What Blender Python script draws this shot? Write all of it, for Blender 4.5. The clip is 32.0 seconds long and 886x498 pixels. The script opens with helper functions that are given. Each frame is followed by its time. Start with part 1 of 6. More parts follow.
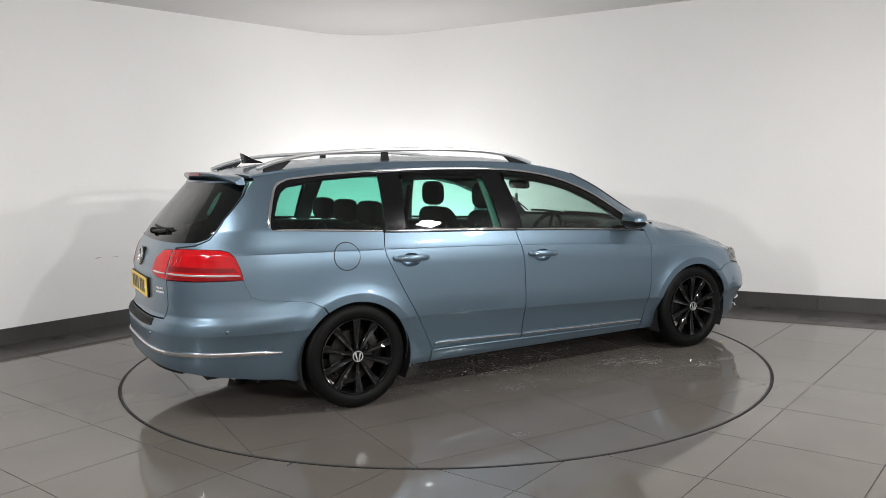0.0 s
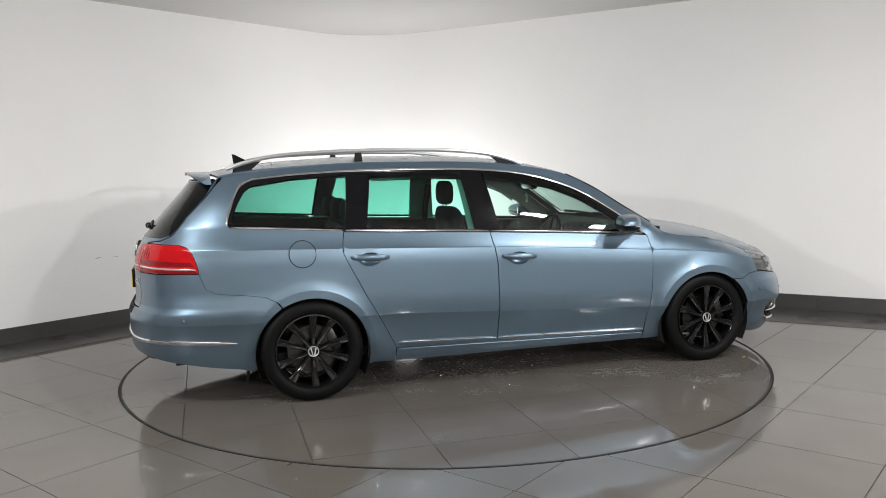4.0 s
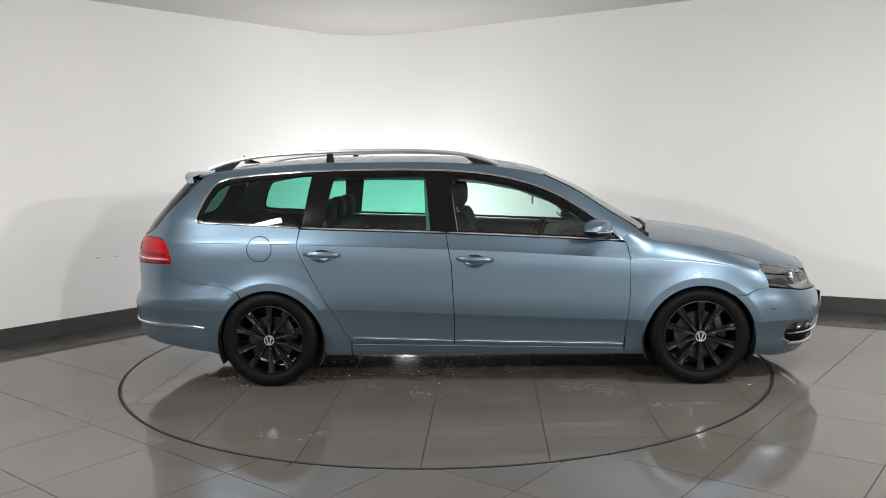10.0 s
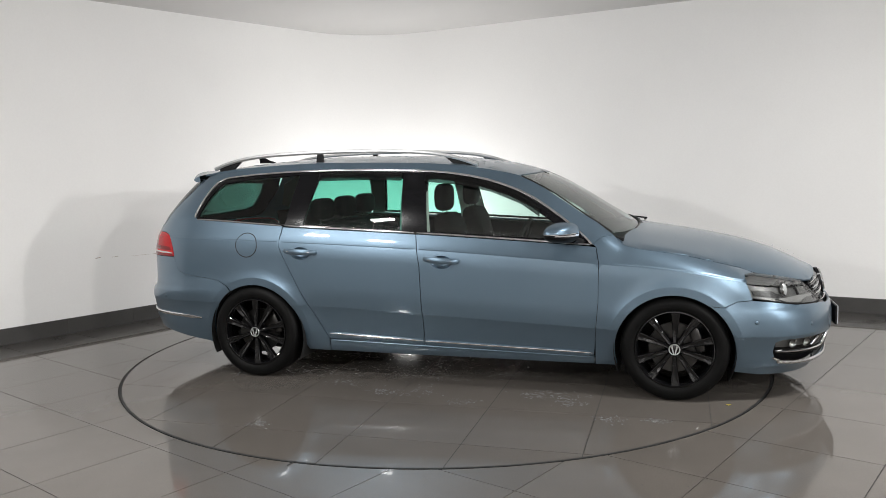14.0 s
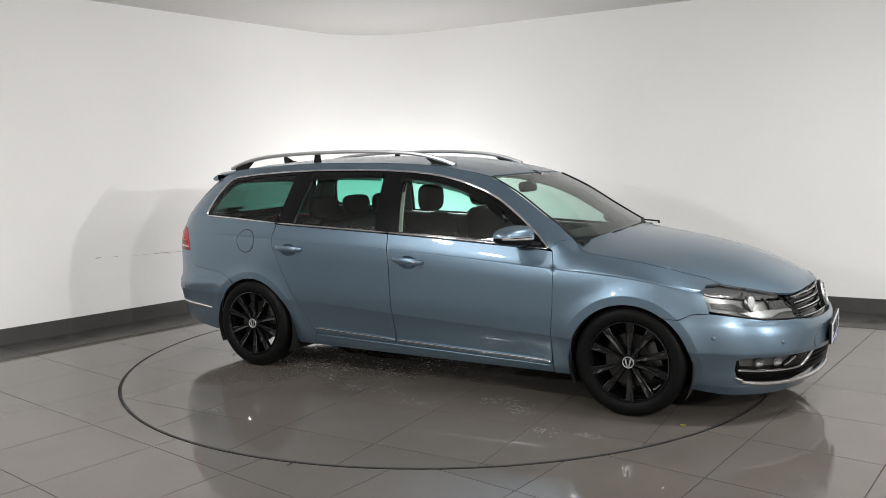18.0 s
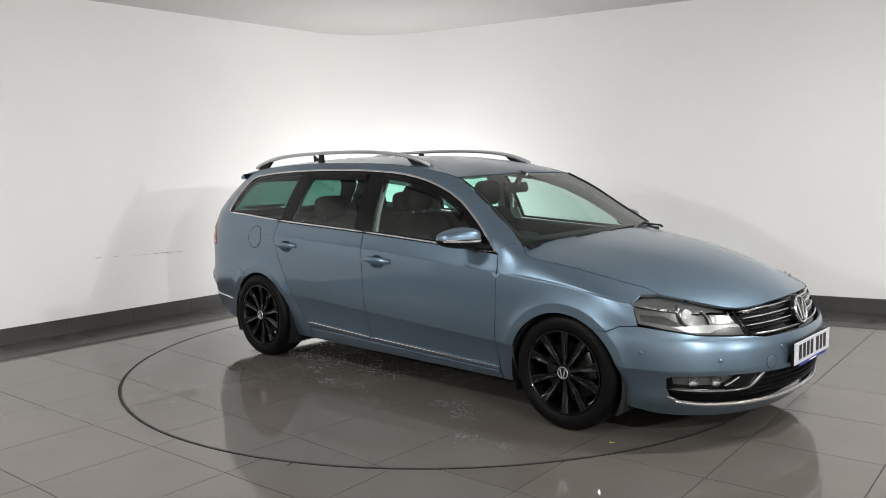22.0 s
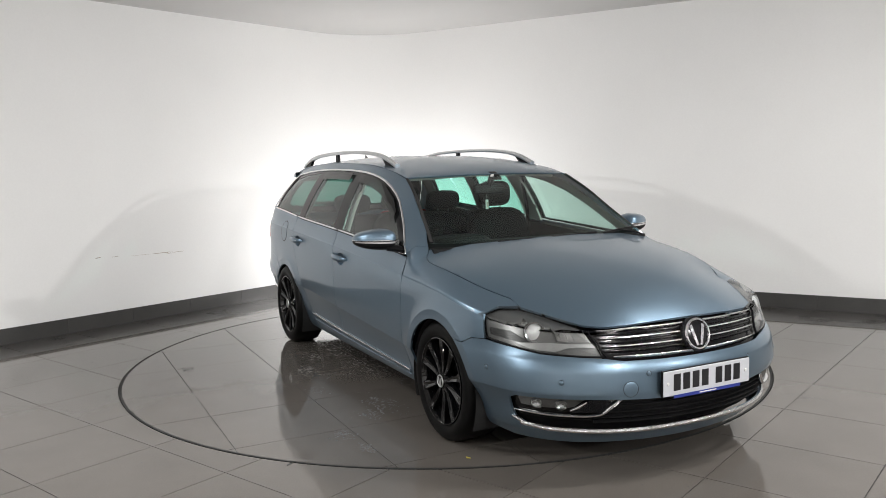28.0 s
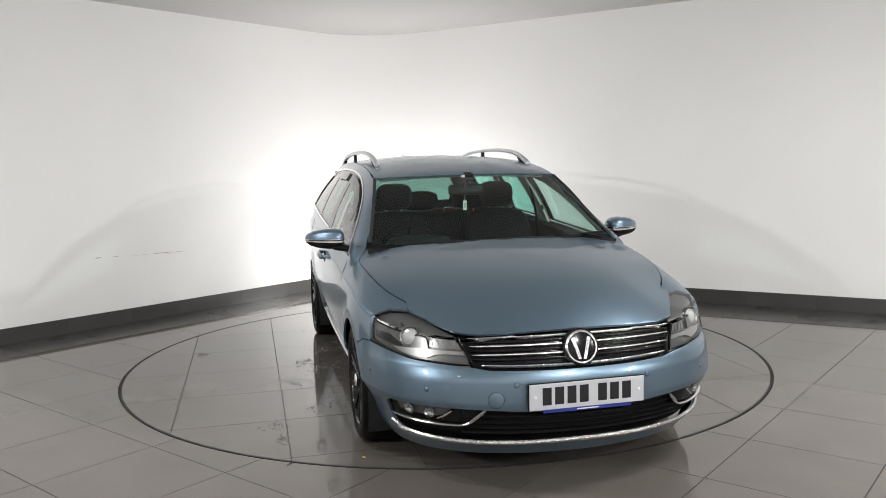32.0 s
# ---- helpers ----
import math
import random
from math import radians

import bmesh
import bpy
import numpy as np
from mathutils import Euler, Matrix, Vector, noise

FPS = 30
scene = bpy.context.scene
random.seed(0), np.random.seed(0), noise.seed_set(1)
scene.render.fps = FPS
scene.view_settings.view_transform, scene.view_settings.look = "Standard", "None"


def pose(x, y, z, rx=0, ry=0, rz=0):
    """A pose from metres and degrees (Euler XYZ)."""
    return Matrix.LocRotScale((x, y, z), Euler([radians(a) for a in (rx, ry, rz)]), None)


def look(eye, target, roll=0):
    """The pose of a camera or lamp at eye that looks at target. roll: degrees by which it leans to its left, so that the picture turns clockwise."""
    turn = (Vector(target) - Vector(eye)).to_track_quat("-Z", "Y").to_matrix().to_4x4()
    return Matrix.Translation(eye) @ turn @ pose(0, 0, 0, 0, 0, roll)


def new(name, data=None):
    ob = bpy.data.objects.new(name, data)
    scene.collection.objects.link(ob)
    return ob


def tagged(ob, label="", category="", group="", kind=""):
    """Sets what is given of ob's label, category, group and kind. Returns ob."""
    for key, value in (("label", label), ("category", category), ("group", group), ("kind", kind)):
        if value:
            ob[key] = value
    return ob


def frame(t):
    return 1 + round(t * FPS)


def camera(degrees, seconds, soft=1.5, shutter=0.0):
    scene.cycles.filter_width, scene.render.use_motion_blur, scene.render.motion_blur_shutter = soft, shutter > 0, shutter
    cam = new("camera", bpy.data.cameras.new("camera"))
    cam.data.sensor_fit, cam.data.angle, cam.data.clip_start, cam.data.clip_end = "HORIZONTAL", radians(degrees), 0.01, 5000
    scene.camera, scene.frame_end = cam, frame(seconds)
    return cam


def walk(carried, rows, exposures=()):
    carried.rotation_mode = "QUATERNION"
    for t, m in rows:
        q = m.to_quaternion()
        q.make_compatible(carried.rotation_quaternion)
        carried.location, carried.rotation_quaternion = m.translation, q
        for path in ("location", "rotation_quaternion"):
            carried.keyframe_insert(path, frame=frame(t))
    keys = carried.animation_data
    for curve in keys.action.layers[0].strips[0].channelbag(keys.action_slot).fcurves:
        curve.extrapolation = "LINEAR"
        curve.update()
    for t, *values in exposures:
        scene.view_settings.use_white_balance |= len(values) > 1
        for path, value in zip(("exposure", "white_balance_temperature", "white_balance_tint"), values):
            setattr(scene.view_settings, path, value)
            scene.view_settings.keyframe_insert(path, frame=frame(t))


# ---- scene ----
# ---- camera: it stands still on the showroom floor ----
cam = camera(57.674, 32.0, soft=0.75)
EYE = Vector((0.0, -5.852, 1.416))
AIM = EYE + Vector((0.0, math.cos(0.10772), -math.sin(0.10772)))
walk(cam, [(0.0, look(EYE, AIM, -1.279)), (32.0, look(EYE, AIM, -1.279))])

# ---- light ----
world = bpy.data.worlds.new("world")
scene.world = world
world.use_nodes = True
world.node_tree.nodes["Background"].inputs[0].default_value = (0.9, 0.95, 1.0, 1)
world.node_tree.nodes["Background"].inputs[1].default_value = 0.004
scene.view_settings.exposure = 0.15


def lamp(name, kind, eye, target, watts, size=0.3, colour=(1, 0.99, 0.972), **more):
    d = bpy.data.lights.new(name, kind)
    d.energy, d.color = watts, colour
    if kind == "AREA":
        d.shape, d.size, d.size_y = "RECTANGLE", size, more.get("size_y", size)
    else:
        d.shadow_soft_size = size
    if kind == "SPOT":
        d.spot_size, d.spot_blend = radians(more.get("cone", 100)), more.get("blend", 0.8)
    ob = new(name, d)
    ob.matrix_world = look(eye, target)
    return ob


lamp("corner_lamp", "POINT", (-0.42, 2.58, 0.46), (-0.55, 3.87, 1.10), 84, 0.12, (1, 0.99, 0.975))
lamp("studio_lamp", "AREA", (7.6, -6.6, 2.78), (0, 0, 0.9), 165, 0.15)
lamp("studio_lamp", "AREA", (2.5, -5.9, 2.42), (0, 0, 0.9), 76, 0.15)
lamp("studio_lamp", "AREA", (-4.0, -5.4, 2.45), (0, 0, 0.9), 80, 0.15)
for x, y, w in ((-2.4, -2.5, 52), (2.8, -2.1, 76)):
    for side in (-0.45, 0.45):
        lamp("ceiling_lamp", "AREA", (x + side, y, 2.86), (x + side, y, 0), w * 0.55, 0.30, size_y=0.12)
# unseen lamps added as fill, bounced off the wall behind the camera
for x in (-2.6, 0.4, 3.2):
    lamp("bounce_fill", "AREA", (x, -7.3, 2.84), (x, -9.3, 1.3), 62, 1.0, size_y=0.12)


# ---- materials ----
def material(name, colour, rough=0.5, metal=0.0, coat=0.0, **extra):
    """A principled material; grain and stain vary its colour at two scales, bump its surface."""
    m = bpy.data.materials.new(name)
    m.use_nodes = True
    n, l = m.node_tree.nodes, m.node_tree.links
    p = n["Principled BSDF"]
    p.inputs["Base Color"].default_value = (*colour, 1)
    p.inputs["Roughness"].default_value, p.inputs["Metallic"].default_value = rough, metal
    p.inputs["Coat Weight"].default_value, p.inputs["Coat Roughness"].default_value = coat, extra.get("coat_rough", 0.03)
    if "emit" in extra:
        p.inputs["Emission Color"].default_value, p.inputs["Emission Strength"].default_value = (*colour, 1), extra["emit"]
    if "trans" in extra:
        p.inputs["Transmission Weight"].default_value, p.inputs["IOR"].default_value = extra["trans"], extra["ior"]
    if "spec" in extra:
        p.inputs["Specular IOR Level"].default_value = extra["spec"]
    where = n.new("ShaderNodeTexCoord").outputs["Object"]
    fine, large = extra.get("grain", 0), extra.get("stain", 0)
    if fine or large:
        value = None
        for amount, scale in ((fine, extra.get("grain_scale", 180)), (large, extra.get("stain_scale", 3))):
            tex = n.new("ShaderNodeTexNoise")
            tex.inputs["Scale"].default_value, tex.inputs["Detail"].default_value = scale, 5
            l.new(where, tex.inputs["Vector"])
            mr = n.new("ShaderNodeMapRange")
            mr.inputs["From Min"].default_value, mr.inputs["From Max"].default_value = 0.3, 0.7
            mr.inputs["To Min"].default_value, mr.inputs["To Max"].default_value = 1 - amount, 1 + amount
            l.new(tex.outputs["Fac"], mr.inputs["Value"])
            if value is None:
                value = mr.outputs[0]
            else:
                mul = n.new("ShaderNodeMath")
                mul.operation = "MULTIPLY"
                l.new(value, mul.inputs[0]), l.new(mr.outputs[0], mul.inputs[1])
                value = mul.outputs[0]
        if extra.get("random"):
            info = n.new("ShaderNodeObjectInfo")
            mr = n.new("ShaderNodeMapRange")
            mr.inputs["To Min"].default_value, mr.inputs["To Max"].default_value = 1 - extra["random"], 1 + extra["random"]
            l.new(info.outputs["Random"], mr.inputs["Value"])
            mul = n.new("ShaderNodeMath")
            mul.operation = "MULTIPLY"
            l.new(value, mul.inputs[0]), l.new(mr.outputs[0], mul.inputs[1])
            value = mul.outputs[0]
        mix = n.new("ShaderNodeVectorMath")
        mix.operation = "SCALE"
        mix.inputs[0].default_value = colour
        l.new(value, mix.inputs["Scale"])
        l.new(mix.outputs[0], p.inputs["Base Color"])
        if extra.get("rough_vary"):
            mr = n.new("ShaderNodeMapRange")
            mr.inputs["From Min"].default_value, mr.inputs["From Max"].default_value = 0.8, 1.2
            mr.inputs["To Min"].default_value, mr.inputs["To Max"].default_value = rough * (1 - extra["rough_vary"]), rough * (1 + extra["rough_vary"])
            l.new(value, mr.inputs["Value"]), l.new(mr.outputs[0], p.inputs["Roughness"])
    if extra.get("bump"):
        tex = n.new("ShaderNodeTexNoise")
        tex.inputs["Scale"].default_value, tex.inputs["Detail"].default_value = extra.get("bump_scale", 60), 4
        l.new(where, tex.inputs["Vector"])
        b = n.new("ShaderNodeBump")
        b.inputs["Strength"].default_value, b.inputs["Distance"].default_value = extra["bump"], extra.get("bump_depth", 0.002)
        l.new(tex.outputs["Fac"], b.inputs["Height"]), l.new(b.outputs["Normal"], p.inputs["Normal"])
    return m


def glass(name, tint, gloss=0.06, rough=0.0):
    """A thin pane: tinted see-through with a mirror sheen that grows at grazing angles."""
    m = bpy.data.materials.new(name)
    m.use_nodes = True
    n, l = m.node_tree.nodes, m.node_tree.links
    n.remove(n["Principled BSDF"])
    clear, shine, mix, lw = n.new("ShaderNodeBsdfTransparent"), n.new("ShaderNodeBsdfGlossy"), n.new("ShaderNodeMixShader"), n.new("ShaderNodeLayerWeight")
    clear.inputs[0].default_value = (*tint, 1)
    shine.inputs["Roughness"].default_value = rough
    lw.inputs["Blend"].default_value = 0.5
    p5, fac = n.new("ShaderNodeMath"), n.new("ShaderNodeMath")
    p5.operation, fac.operation = "POWER", "MULTIPLY_ADD"
    p5.inputs[1].default_value, fac.inputs[1].default_value, fac.inputs[2].default_value = 4.5, 0.9, gloss
    l.new(lw.outputs["Facing"], p5.inputs[0]), l.new(p5.outputs[0], fac.inputs[0])
    l.new(fac.outputs[0], mix.inputs[0]), l.new(clear.outputs[0], mix.inputs[1]), l.new(shine.outputs[0], mix.inputs[2])
    l.new(mix.outputs[0], n["Material Output"].inputs[0])
    return m


M = dict(
    wall=material("white wall paint", (0.80, 0.795, 0.788), 0.6, grain=0.01, grain_scale=60, stain=0.025, stain_scale=0.8, bump=0.05, bump_scale=90),
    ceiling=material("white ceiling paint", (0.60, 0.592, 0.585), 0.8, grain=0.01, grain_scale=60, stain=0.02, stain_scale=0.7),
    skirting=material("dark grey skirting tile", (0.056, 0.054, 0.052), 0.35, grain=0.08, grain_scale=120, stain=0.08, stain_scale=4, random=0.06),
    tile=material("polished taupe floor tile", (0.120, 0.108, 0.097), 0.06, grain=0.06, grain_scale=140, stain=0.07, stain_scale=2.2, random=0.035, rough_vary=0.5, spec=0.45),
    band=material("dark polished border tile", (0.055, 0.051, 0.047), 0.30, grain=0.05, grain_scale=140, stain=0.06, stain_scale=3, random=0.04, rough_vary=0.3),
    grout=material("dark grout", (0.022, 0.020, 0.018), 0.8, grain=0.1, grain_scale=200, stain=0.12, stain_scale=3),
    rubber_gap=material("black rubber seal", (0.012, 0.012, 0.012), 0.7, grain=0.1, stain=0.1),
    # water's base colour is paler than the tile, painting in reflected glints
    water=material("rainwater with painted glint", (0.15, 0.147, 0.144), 0.015, spec=0.9, stain=0.05),
    back_wall=material("white room paint", (0.76, 0.755, 0.75), 0.8, grain=0.02, stain=0.05),
    scuff=material("brown scuff mark", (0.42, 0.36, 0.31), 0.7, grain=0.2, grain_scale=90, stain=0.2, stain_scale=20),
    paint=material("light blue metallic paint", (0.142, 0.207, 0.270), 0.37, 0.78, coat=0.7, coat_rough=0.03, grain=0.06, grain_scale=900, stain=0.012, stain_scale=3),
    black_gloss=material("gloss black trim", (0.006, 0.006, 0.007), 0.16, spec=0.22, grain=0.05, stain=0.05),
    black_plastic=material("matt black plastic", (0.0055, 0.0055, 0.006), 0.45, spec=0.18, grain=0.15, grain_scale=300, stain=0.08, stain_scale=6, bump=0.15, bump_scale=400, bump_depth=0.0006),
    under=material("black underbody", (0.010, 0.010, 0.010), 0.8, grain=0.2, stain=0.2),
    chrome=material("chrome", (0.80, 0.80, 0.81), 0.10, 1.0, grain=0.03, stain=0.03, stain_scale=15),
    wet_chrome=material("chrome beaded with rain", (0.80, 0.80, 0.81), 0.12, 1.0, grain=0.30, grain_scale=150, stain=0.08, stain_scale=25, bump=1.0, bump_scale=130, bump_depth=0.004),
    lamp_silver=material("silver lamp trim", (0.38, 0.38, 0.375), 0.32, 0.6, grain=0.06, stain=0.08, stain_scale=20),
    lamp_dark=material("dark lamp inside", (0.035, 0.035, 0.035), 0.3, 0.4, grain=0.1, stain=0.1, stain_scale=20),
    alu=material("satin aluminium", (0.70, 0.71, 0.72), 0.38, 1.0, grain=0.04, stain=0.04, stain_scale=10),
    rubber=material("black tyre rubber", (0.0032, 0.0032, 0.0032), 0.5, spec=0.12, grain=0.15, grain_scale=150, stain=0.2, stain_scale=12, bump=0.1, bump_scale=200, bump_depth=0.001),
    rim=material("gloss black alloy", (0.004, 0.004, 0.0045), 0.05, 0.0, spec=0.6, grain=0.05, stain=0.05),
    disc=material("worn brake steel", (0.06, 0.058, 0.056), 0.35, 1.0, grain=0.1, stain=0.2, stain_scale=10),
    glass_side=glass("green tinted side glass", (0.80, 0.95, 0.90), 0.10),
    glass_dark=glass("dark green privacy glass", (0.33, 0.66, 0.57)),
    glass_rear=glass("nearly black rear glass", (0.12, 0.20, 0.18)),
    glass_front=glass("pale green windscreen", (0.74, 0.94, 0.87), 0.08),
    lens=glass("clear lamp lens", (0.88, 0.89, 0.89), 0.04),
    lamp_grey=material("grey lamp bowl", (0.17, 0.17, 0.167), 0.30, 0.6, grain=0.1, stain=0.1, stain_scale=15),
    bulb=material("lamp projector glass", (0.75, 0.76, 0.76), 0.06, 0.35, spec=0.8, stain=0.05, stain_scale=20),
    bowl=material("bright lamp reflector", (0.42, 0.42, 0.42), 0.22, 1.0, grain=0.03, stain=0.05, stain_scale=20),
    red_lamp=material("red lamp plastic", (0.40, 0.005, 0.008), 0.09, spec=0.3, grain=0.05, grain_scale=120, stain=0.15, stain_scale=14),
    red_deep=material("deep red lamp plastic", (0.17, 0.003, 0.005), 0.14, spec=0.4, grain=0.05, stain=0.12, stain_scale=14),
    clear_strip=material("silver lamp strip", (0.62, 0.60, 0.60), 0.15, 0.6, coat=1.0, grain=0.05, stain=0.1, stain_scale=20),
    plate_white=material("white plate plastic", (0.52, 0.53, 0.56), 0.35, grain=0.02, stain=0.03, stain_scale=8),
    plate_yellow=material("yellow plate plastic", (0.72, 0.50, 0.06), 0.35, grain=0.02, stain=0.03, stain_scale=8),
    ink=material("black print", (0.01, 0.01, 0.012), 0.4, grain=0.05, stain=0.05),
    blue_strip=material("blue print", (0.02, 0.035, 0.22), 0.4, grain=0.05, stain=0.05),
    seat=material("black seat leather", (0.004, 0.004, 0.0042), 0.6, spec=0.06, grain=0.1, grain_scale=80, stain=0.1, stain_scale=5),
    cabin=material("dark grey cabin plastic", (0.008, 0.008, 0.0085), 0.6, spec=0.2, grain=0.1, grain_scale=200, stain=0.08, stain_scale=5),
    lining=material("pale grey lining", (0.60, 0.585, 0.555), 0.9, grain=0.05, grain_scale=200, stain=0.05),
    # the pale lining again, its colour darkened to stand for shade in the cabin
    lining_shaded=material("pale grey lining, cabin shade in colour", (0.16, 0.157, 0.15), 0.9, grain=0.05, grain_scale=200, stain=0.05),
    mirror=material("mirror", (0.9, 0.9, 0.9), 0.01, 1.0),
    drop=material("clear water drop", (0.95, 0.97, 0.98), 0.0, trans=1.0, ior=1.33),
    # opaque pale base colour stands in for the glints of clear drops
    bead=material("water bead with painted glint", (0.32, 0.33, 0.33), 0.03, spec=1.0),
    leaf=material("yellow leaf", (0.55, 0.45, 0.04), 0.6, grain=0.1, stain=0.2, stain_scale=40),
    tint_strip=glass("smoked plastic", (0.12, 0.13, 0.13)),
    white=material("white card", (0.7, 0.7, 0.68), 0.5, grain=0.03, stain=0.05),
)


# ---- mesh helpers ----
def mesh_object(name, verts, faces, mat, parent=None, label="", smooth=None):
    me = bpy.data.meshes.new(name)
    me.from_pydata([tuple(v) for v in verts], [], [tuple(f) for f in faces])
    me.update()
    ob = new(name, me)
    me.materials.append(mat)
    ob.parent = parent
    if smooth:
        me.shade_smooth()
        me.set_sharp_from_angle(angle=radians(smooth))
    return tagged(ob, label)


def part(name, bm, mat, parent=None, label="", smooth=None):
    me = bpy.data.meshes.new(name)
    bmesh.ops.recalc_face_normals(bm, faces=bm.faces)
    bm.to_mesh(me)
    bm.free()
    me.materials.append(mat)
    if smooth:
        me.shade_smooth()
        me.set_sharp_from_angle(angle=radians(smooth))
    ob = new(name, me)
    ob.parent = parent
    return tagged(ob, label)


def box(bm, size, m=Matrix(), bevel=0.0, segments=2):
    made = bmesh.ops.create_cube(bm, size=1.0, matrix=m @ Matrix.Diagonal((*size, 1)))["verts"]
    if bevel:
        edges = list({e for v in made for e in v.link_edges})
        bmesh.ops.bevel(bm, geom=edges, offset=bevel, segments=segments, profile=0.5, affect="EDGES")
    return bm


def lathe(bm, profile, steps=48, m=Matrix()):
    """Turns (radius, along) pairs about the local Y axis."""
    rings = []
    for i in range(steps):
        a = 2 * math.pi * i / steps
        rings.append([bm.verts.new(m @ Vector((r * math.cos(a), y, r * math.sin(a)))) for r, y in profile])
    for i in range(steps):
        p, q = rings[i], rings[(i + 1) % steps]
        for k in range(len(profile) - 1):
            bm.faces.new((p[k], q[k], q[k + 1], p[k + 1]))
    return bm


def prism(bm, outline, low, high, m=Matrix(), bevel=0.0):
    """A closed plate: the outline in local XY, from z low to z high."""
    a = [bm.verts.new(m @ Vector((x, y, low))) for x, y in outline]
    b = [bm.verts.new(m @ Vector((x, y, high))) for x, y in outline]
    n = len(outline)
    faces = [bm.faces.new(a[::-1]), bm.faces.new(b)]
    for i in range(n):
        faces.append(bm.faces.new((a[i], a[(i + 1) % n], b[(i + 1) % n], b[i])))
    if bevel:
        bmesh.ops.bevel(bm, geom=list(faces[1].edges), offset=bevel, segments=2, profile=0.5, affect="EDGES")
    return bm


def sweep(bm, path, section, up=Vector((0, 0, 1)), closed_ends=True):
    """Carries a closed section (sideways, up) along a path of points."""
    path = [Vector(p) for p in path]
    rings = []
    for i, p in enumerate(path):
        way = (path[min(i + 1, len(path) - 1)] - path[max(i - 1, 0)]).normalized()
        side = way.cross(up).normalized()
        top = side.cross(way)
        rings.append([bm.verts.new(p + side * a + top * b) for a, b in section])
    k = len(section)
    for p, q in zip(rings, rings[1:]):
        for j in range(k):
            bm.faces.new((p[j], p[(j + 1) % k], q[(j + 1) % k], q[j]))
    if closed_ends:
        bm.faces.new(rings[0][::-1]), bm.faces.new(rings[-1])
    return bm


def oval(a, b, n=8):
    return [(a * math.cos(2 * math.pi * i / n), b * math.sin(2 * math.pi * i / n)) for i in range(n)]


# ---- the room ----
HIGH = 2.88
WALL_L, DIR_L = Vector((-2.672, 1.758, 0)), Vector((0.646, 0.763, 0)).normalized()
WALL_R, DIR_R = Vector((3.187, 1.483, 0)), Vector((0.862, -0.507, 0)).normalized()
CORNER = Vector((-0.882, 3.874, 0))


def wall_line():
    """The plan line of the two walls with the rounded corner between them, from the near end of one to the near end of the other."""
    r = 0.95
    half = math.acos(max(-1, min(1, (-DIR_L).dot(DIR_R)))) / 2
    cut = r / math.tan(half)
    a, b = CORNER - DIR_L * cut, CORNER + DIR_R * cut
    middle = ((-DIR_L) + DIR_R).normalized()
    c = CORNER + middle * (r / math.sin(half))
    pts = [CORNER - DIR_L * 7.2]
    a0, b0 = math.atan2(a.y - c.y, a.x - c.x), math.atan2(b.y - c.y, b.x - c.x)
    for i in range(17):
        t = a0 + (b0 - a0) * i / 16
        pts.append(c + Vector((math.cos(t), math.sin(t), 0)) * r)
    pts.append(CORNER + DIR_R * 9.5)
    return pts


def outwards(pts, d):
    """The plan line moved d metres away from the room."""
    out = []
    for i, p in enumerate(pts):
        way = (pts[min(i + 1, len(pts) - 1)] - pts[max(i - 1, 0)]).normalized()
        out.append(p + Vector((-way.y, way.x, 0)) * d)
    return out


def upright(name, pts, thick, low, high, mat, parent=None, smooth=30):
    a, b = pts, outwards(pts, thick)
    n = len(a)
    verts = [(p.x, p.y, z) for line, z in ((a, low), (b, low), (a, high), (b, high)) for p in line]
    faces = []
    for i in range(n - 1):
        faces += [(i, 2 * n + i, 2 * n + i + 1, i + 1), (n + i + 1, 3 * n + i + 1, 3 * n + i, n + i), (2 * n + i, 3 * n + i, 3 * n + i + 1, 2 * n + i + 1), (i + 1, n + i + 1, n + i, i)]
    faces += [(0, n, 3 * n, 2 * n), (n - 1, 3 * n - 1, 4 * n - 1, 2 * n - 1)]
    return mesh_object(name, verts, faces, mat, parent, "", smooth)


line = wall_line()
tagged(upright("wall_corner", line, 0.2, 0.0, HIGH, M["wall"]), "white painted showroom wall with a rounded corner", "wall", "", "structure")
skirt = tagged(upright("baseboard", [p for p in outwards(line, -0.006)], 0.006, 0.0, 0.136, M["grout"]), "dark grey tiled skirting along the white wall", "skirting", "", "structure")
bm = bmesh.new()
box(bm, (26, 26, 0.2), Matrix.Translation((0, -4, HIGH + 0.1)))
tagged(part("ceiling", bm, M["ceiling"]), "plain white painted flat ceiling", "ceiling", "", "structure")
# unseen walls added round the camera's side, for bounced light and reflections
for name, size, at in (("wall_west", (0.2, 16, HIGH), (-8.6, -6, HIGH / 2)), ("wall_east", (0.2, 16, HIGH), (9.2, -7, HIGH / 2)), ("wall_south", (18, 0.2, HIGH), (0.3, -9.4, HIGH / 2))):
    bm = bmesh.new()
    box(bm, size, Matrix.Translation(at))
    tagged(part(name, bm, M["back_wall"]), "unseen white wall added to enclose the room", "wall", "", "structure")
RING = 2.252


def disc_mesh(bm, r0, r1, z0, z1, steps=128):
    lathe(bm, [(r0, z0), (r0, z1), (r1, z1), (r1, z0), (r0, z0)], steps, Matrix.Rotation(math.pi / 2, 4, "X") @ Matrix.Scale(1, 4))
    return bm


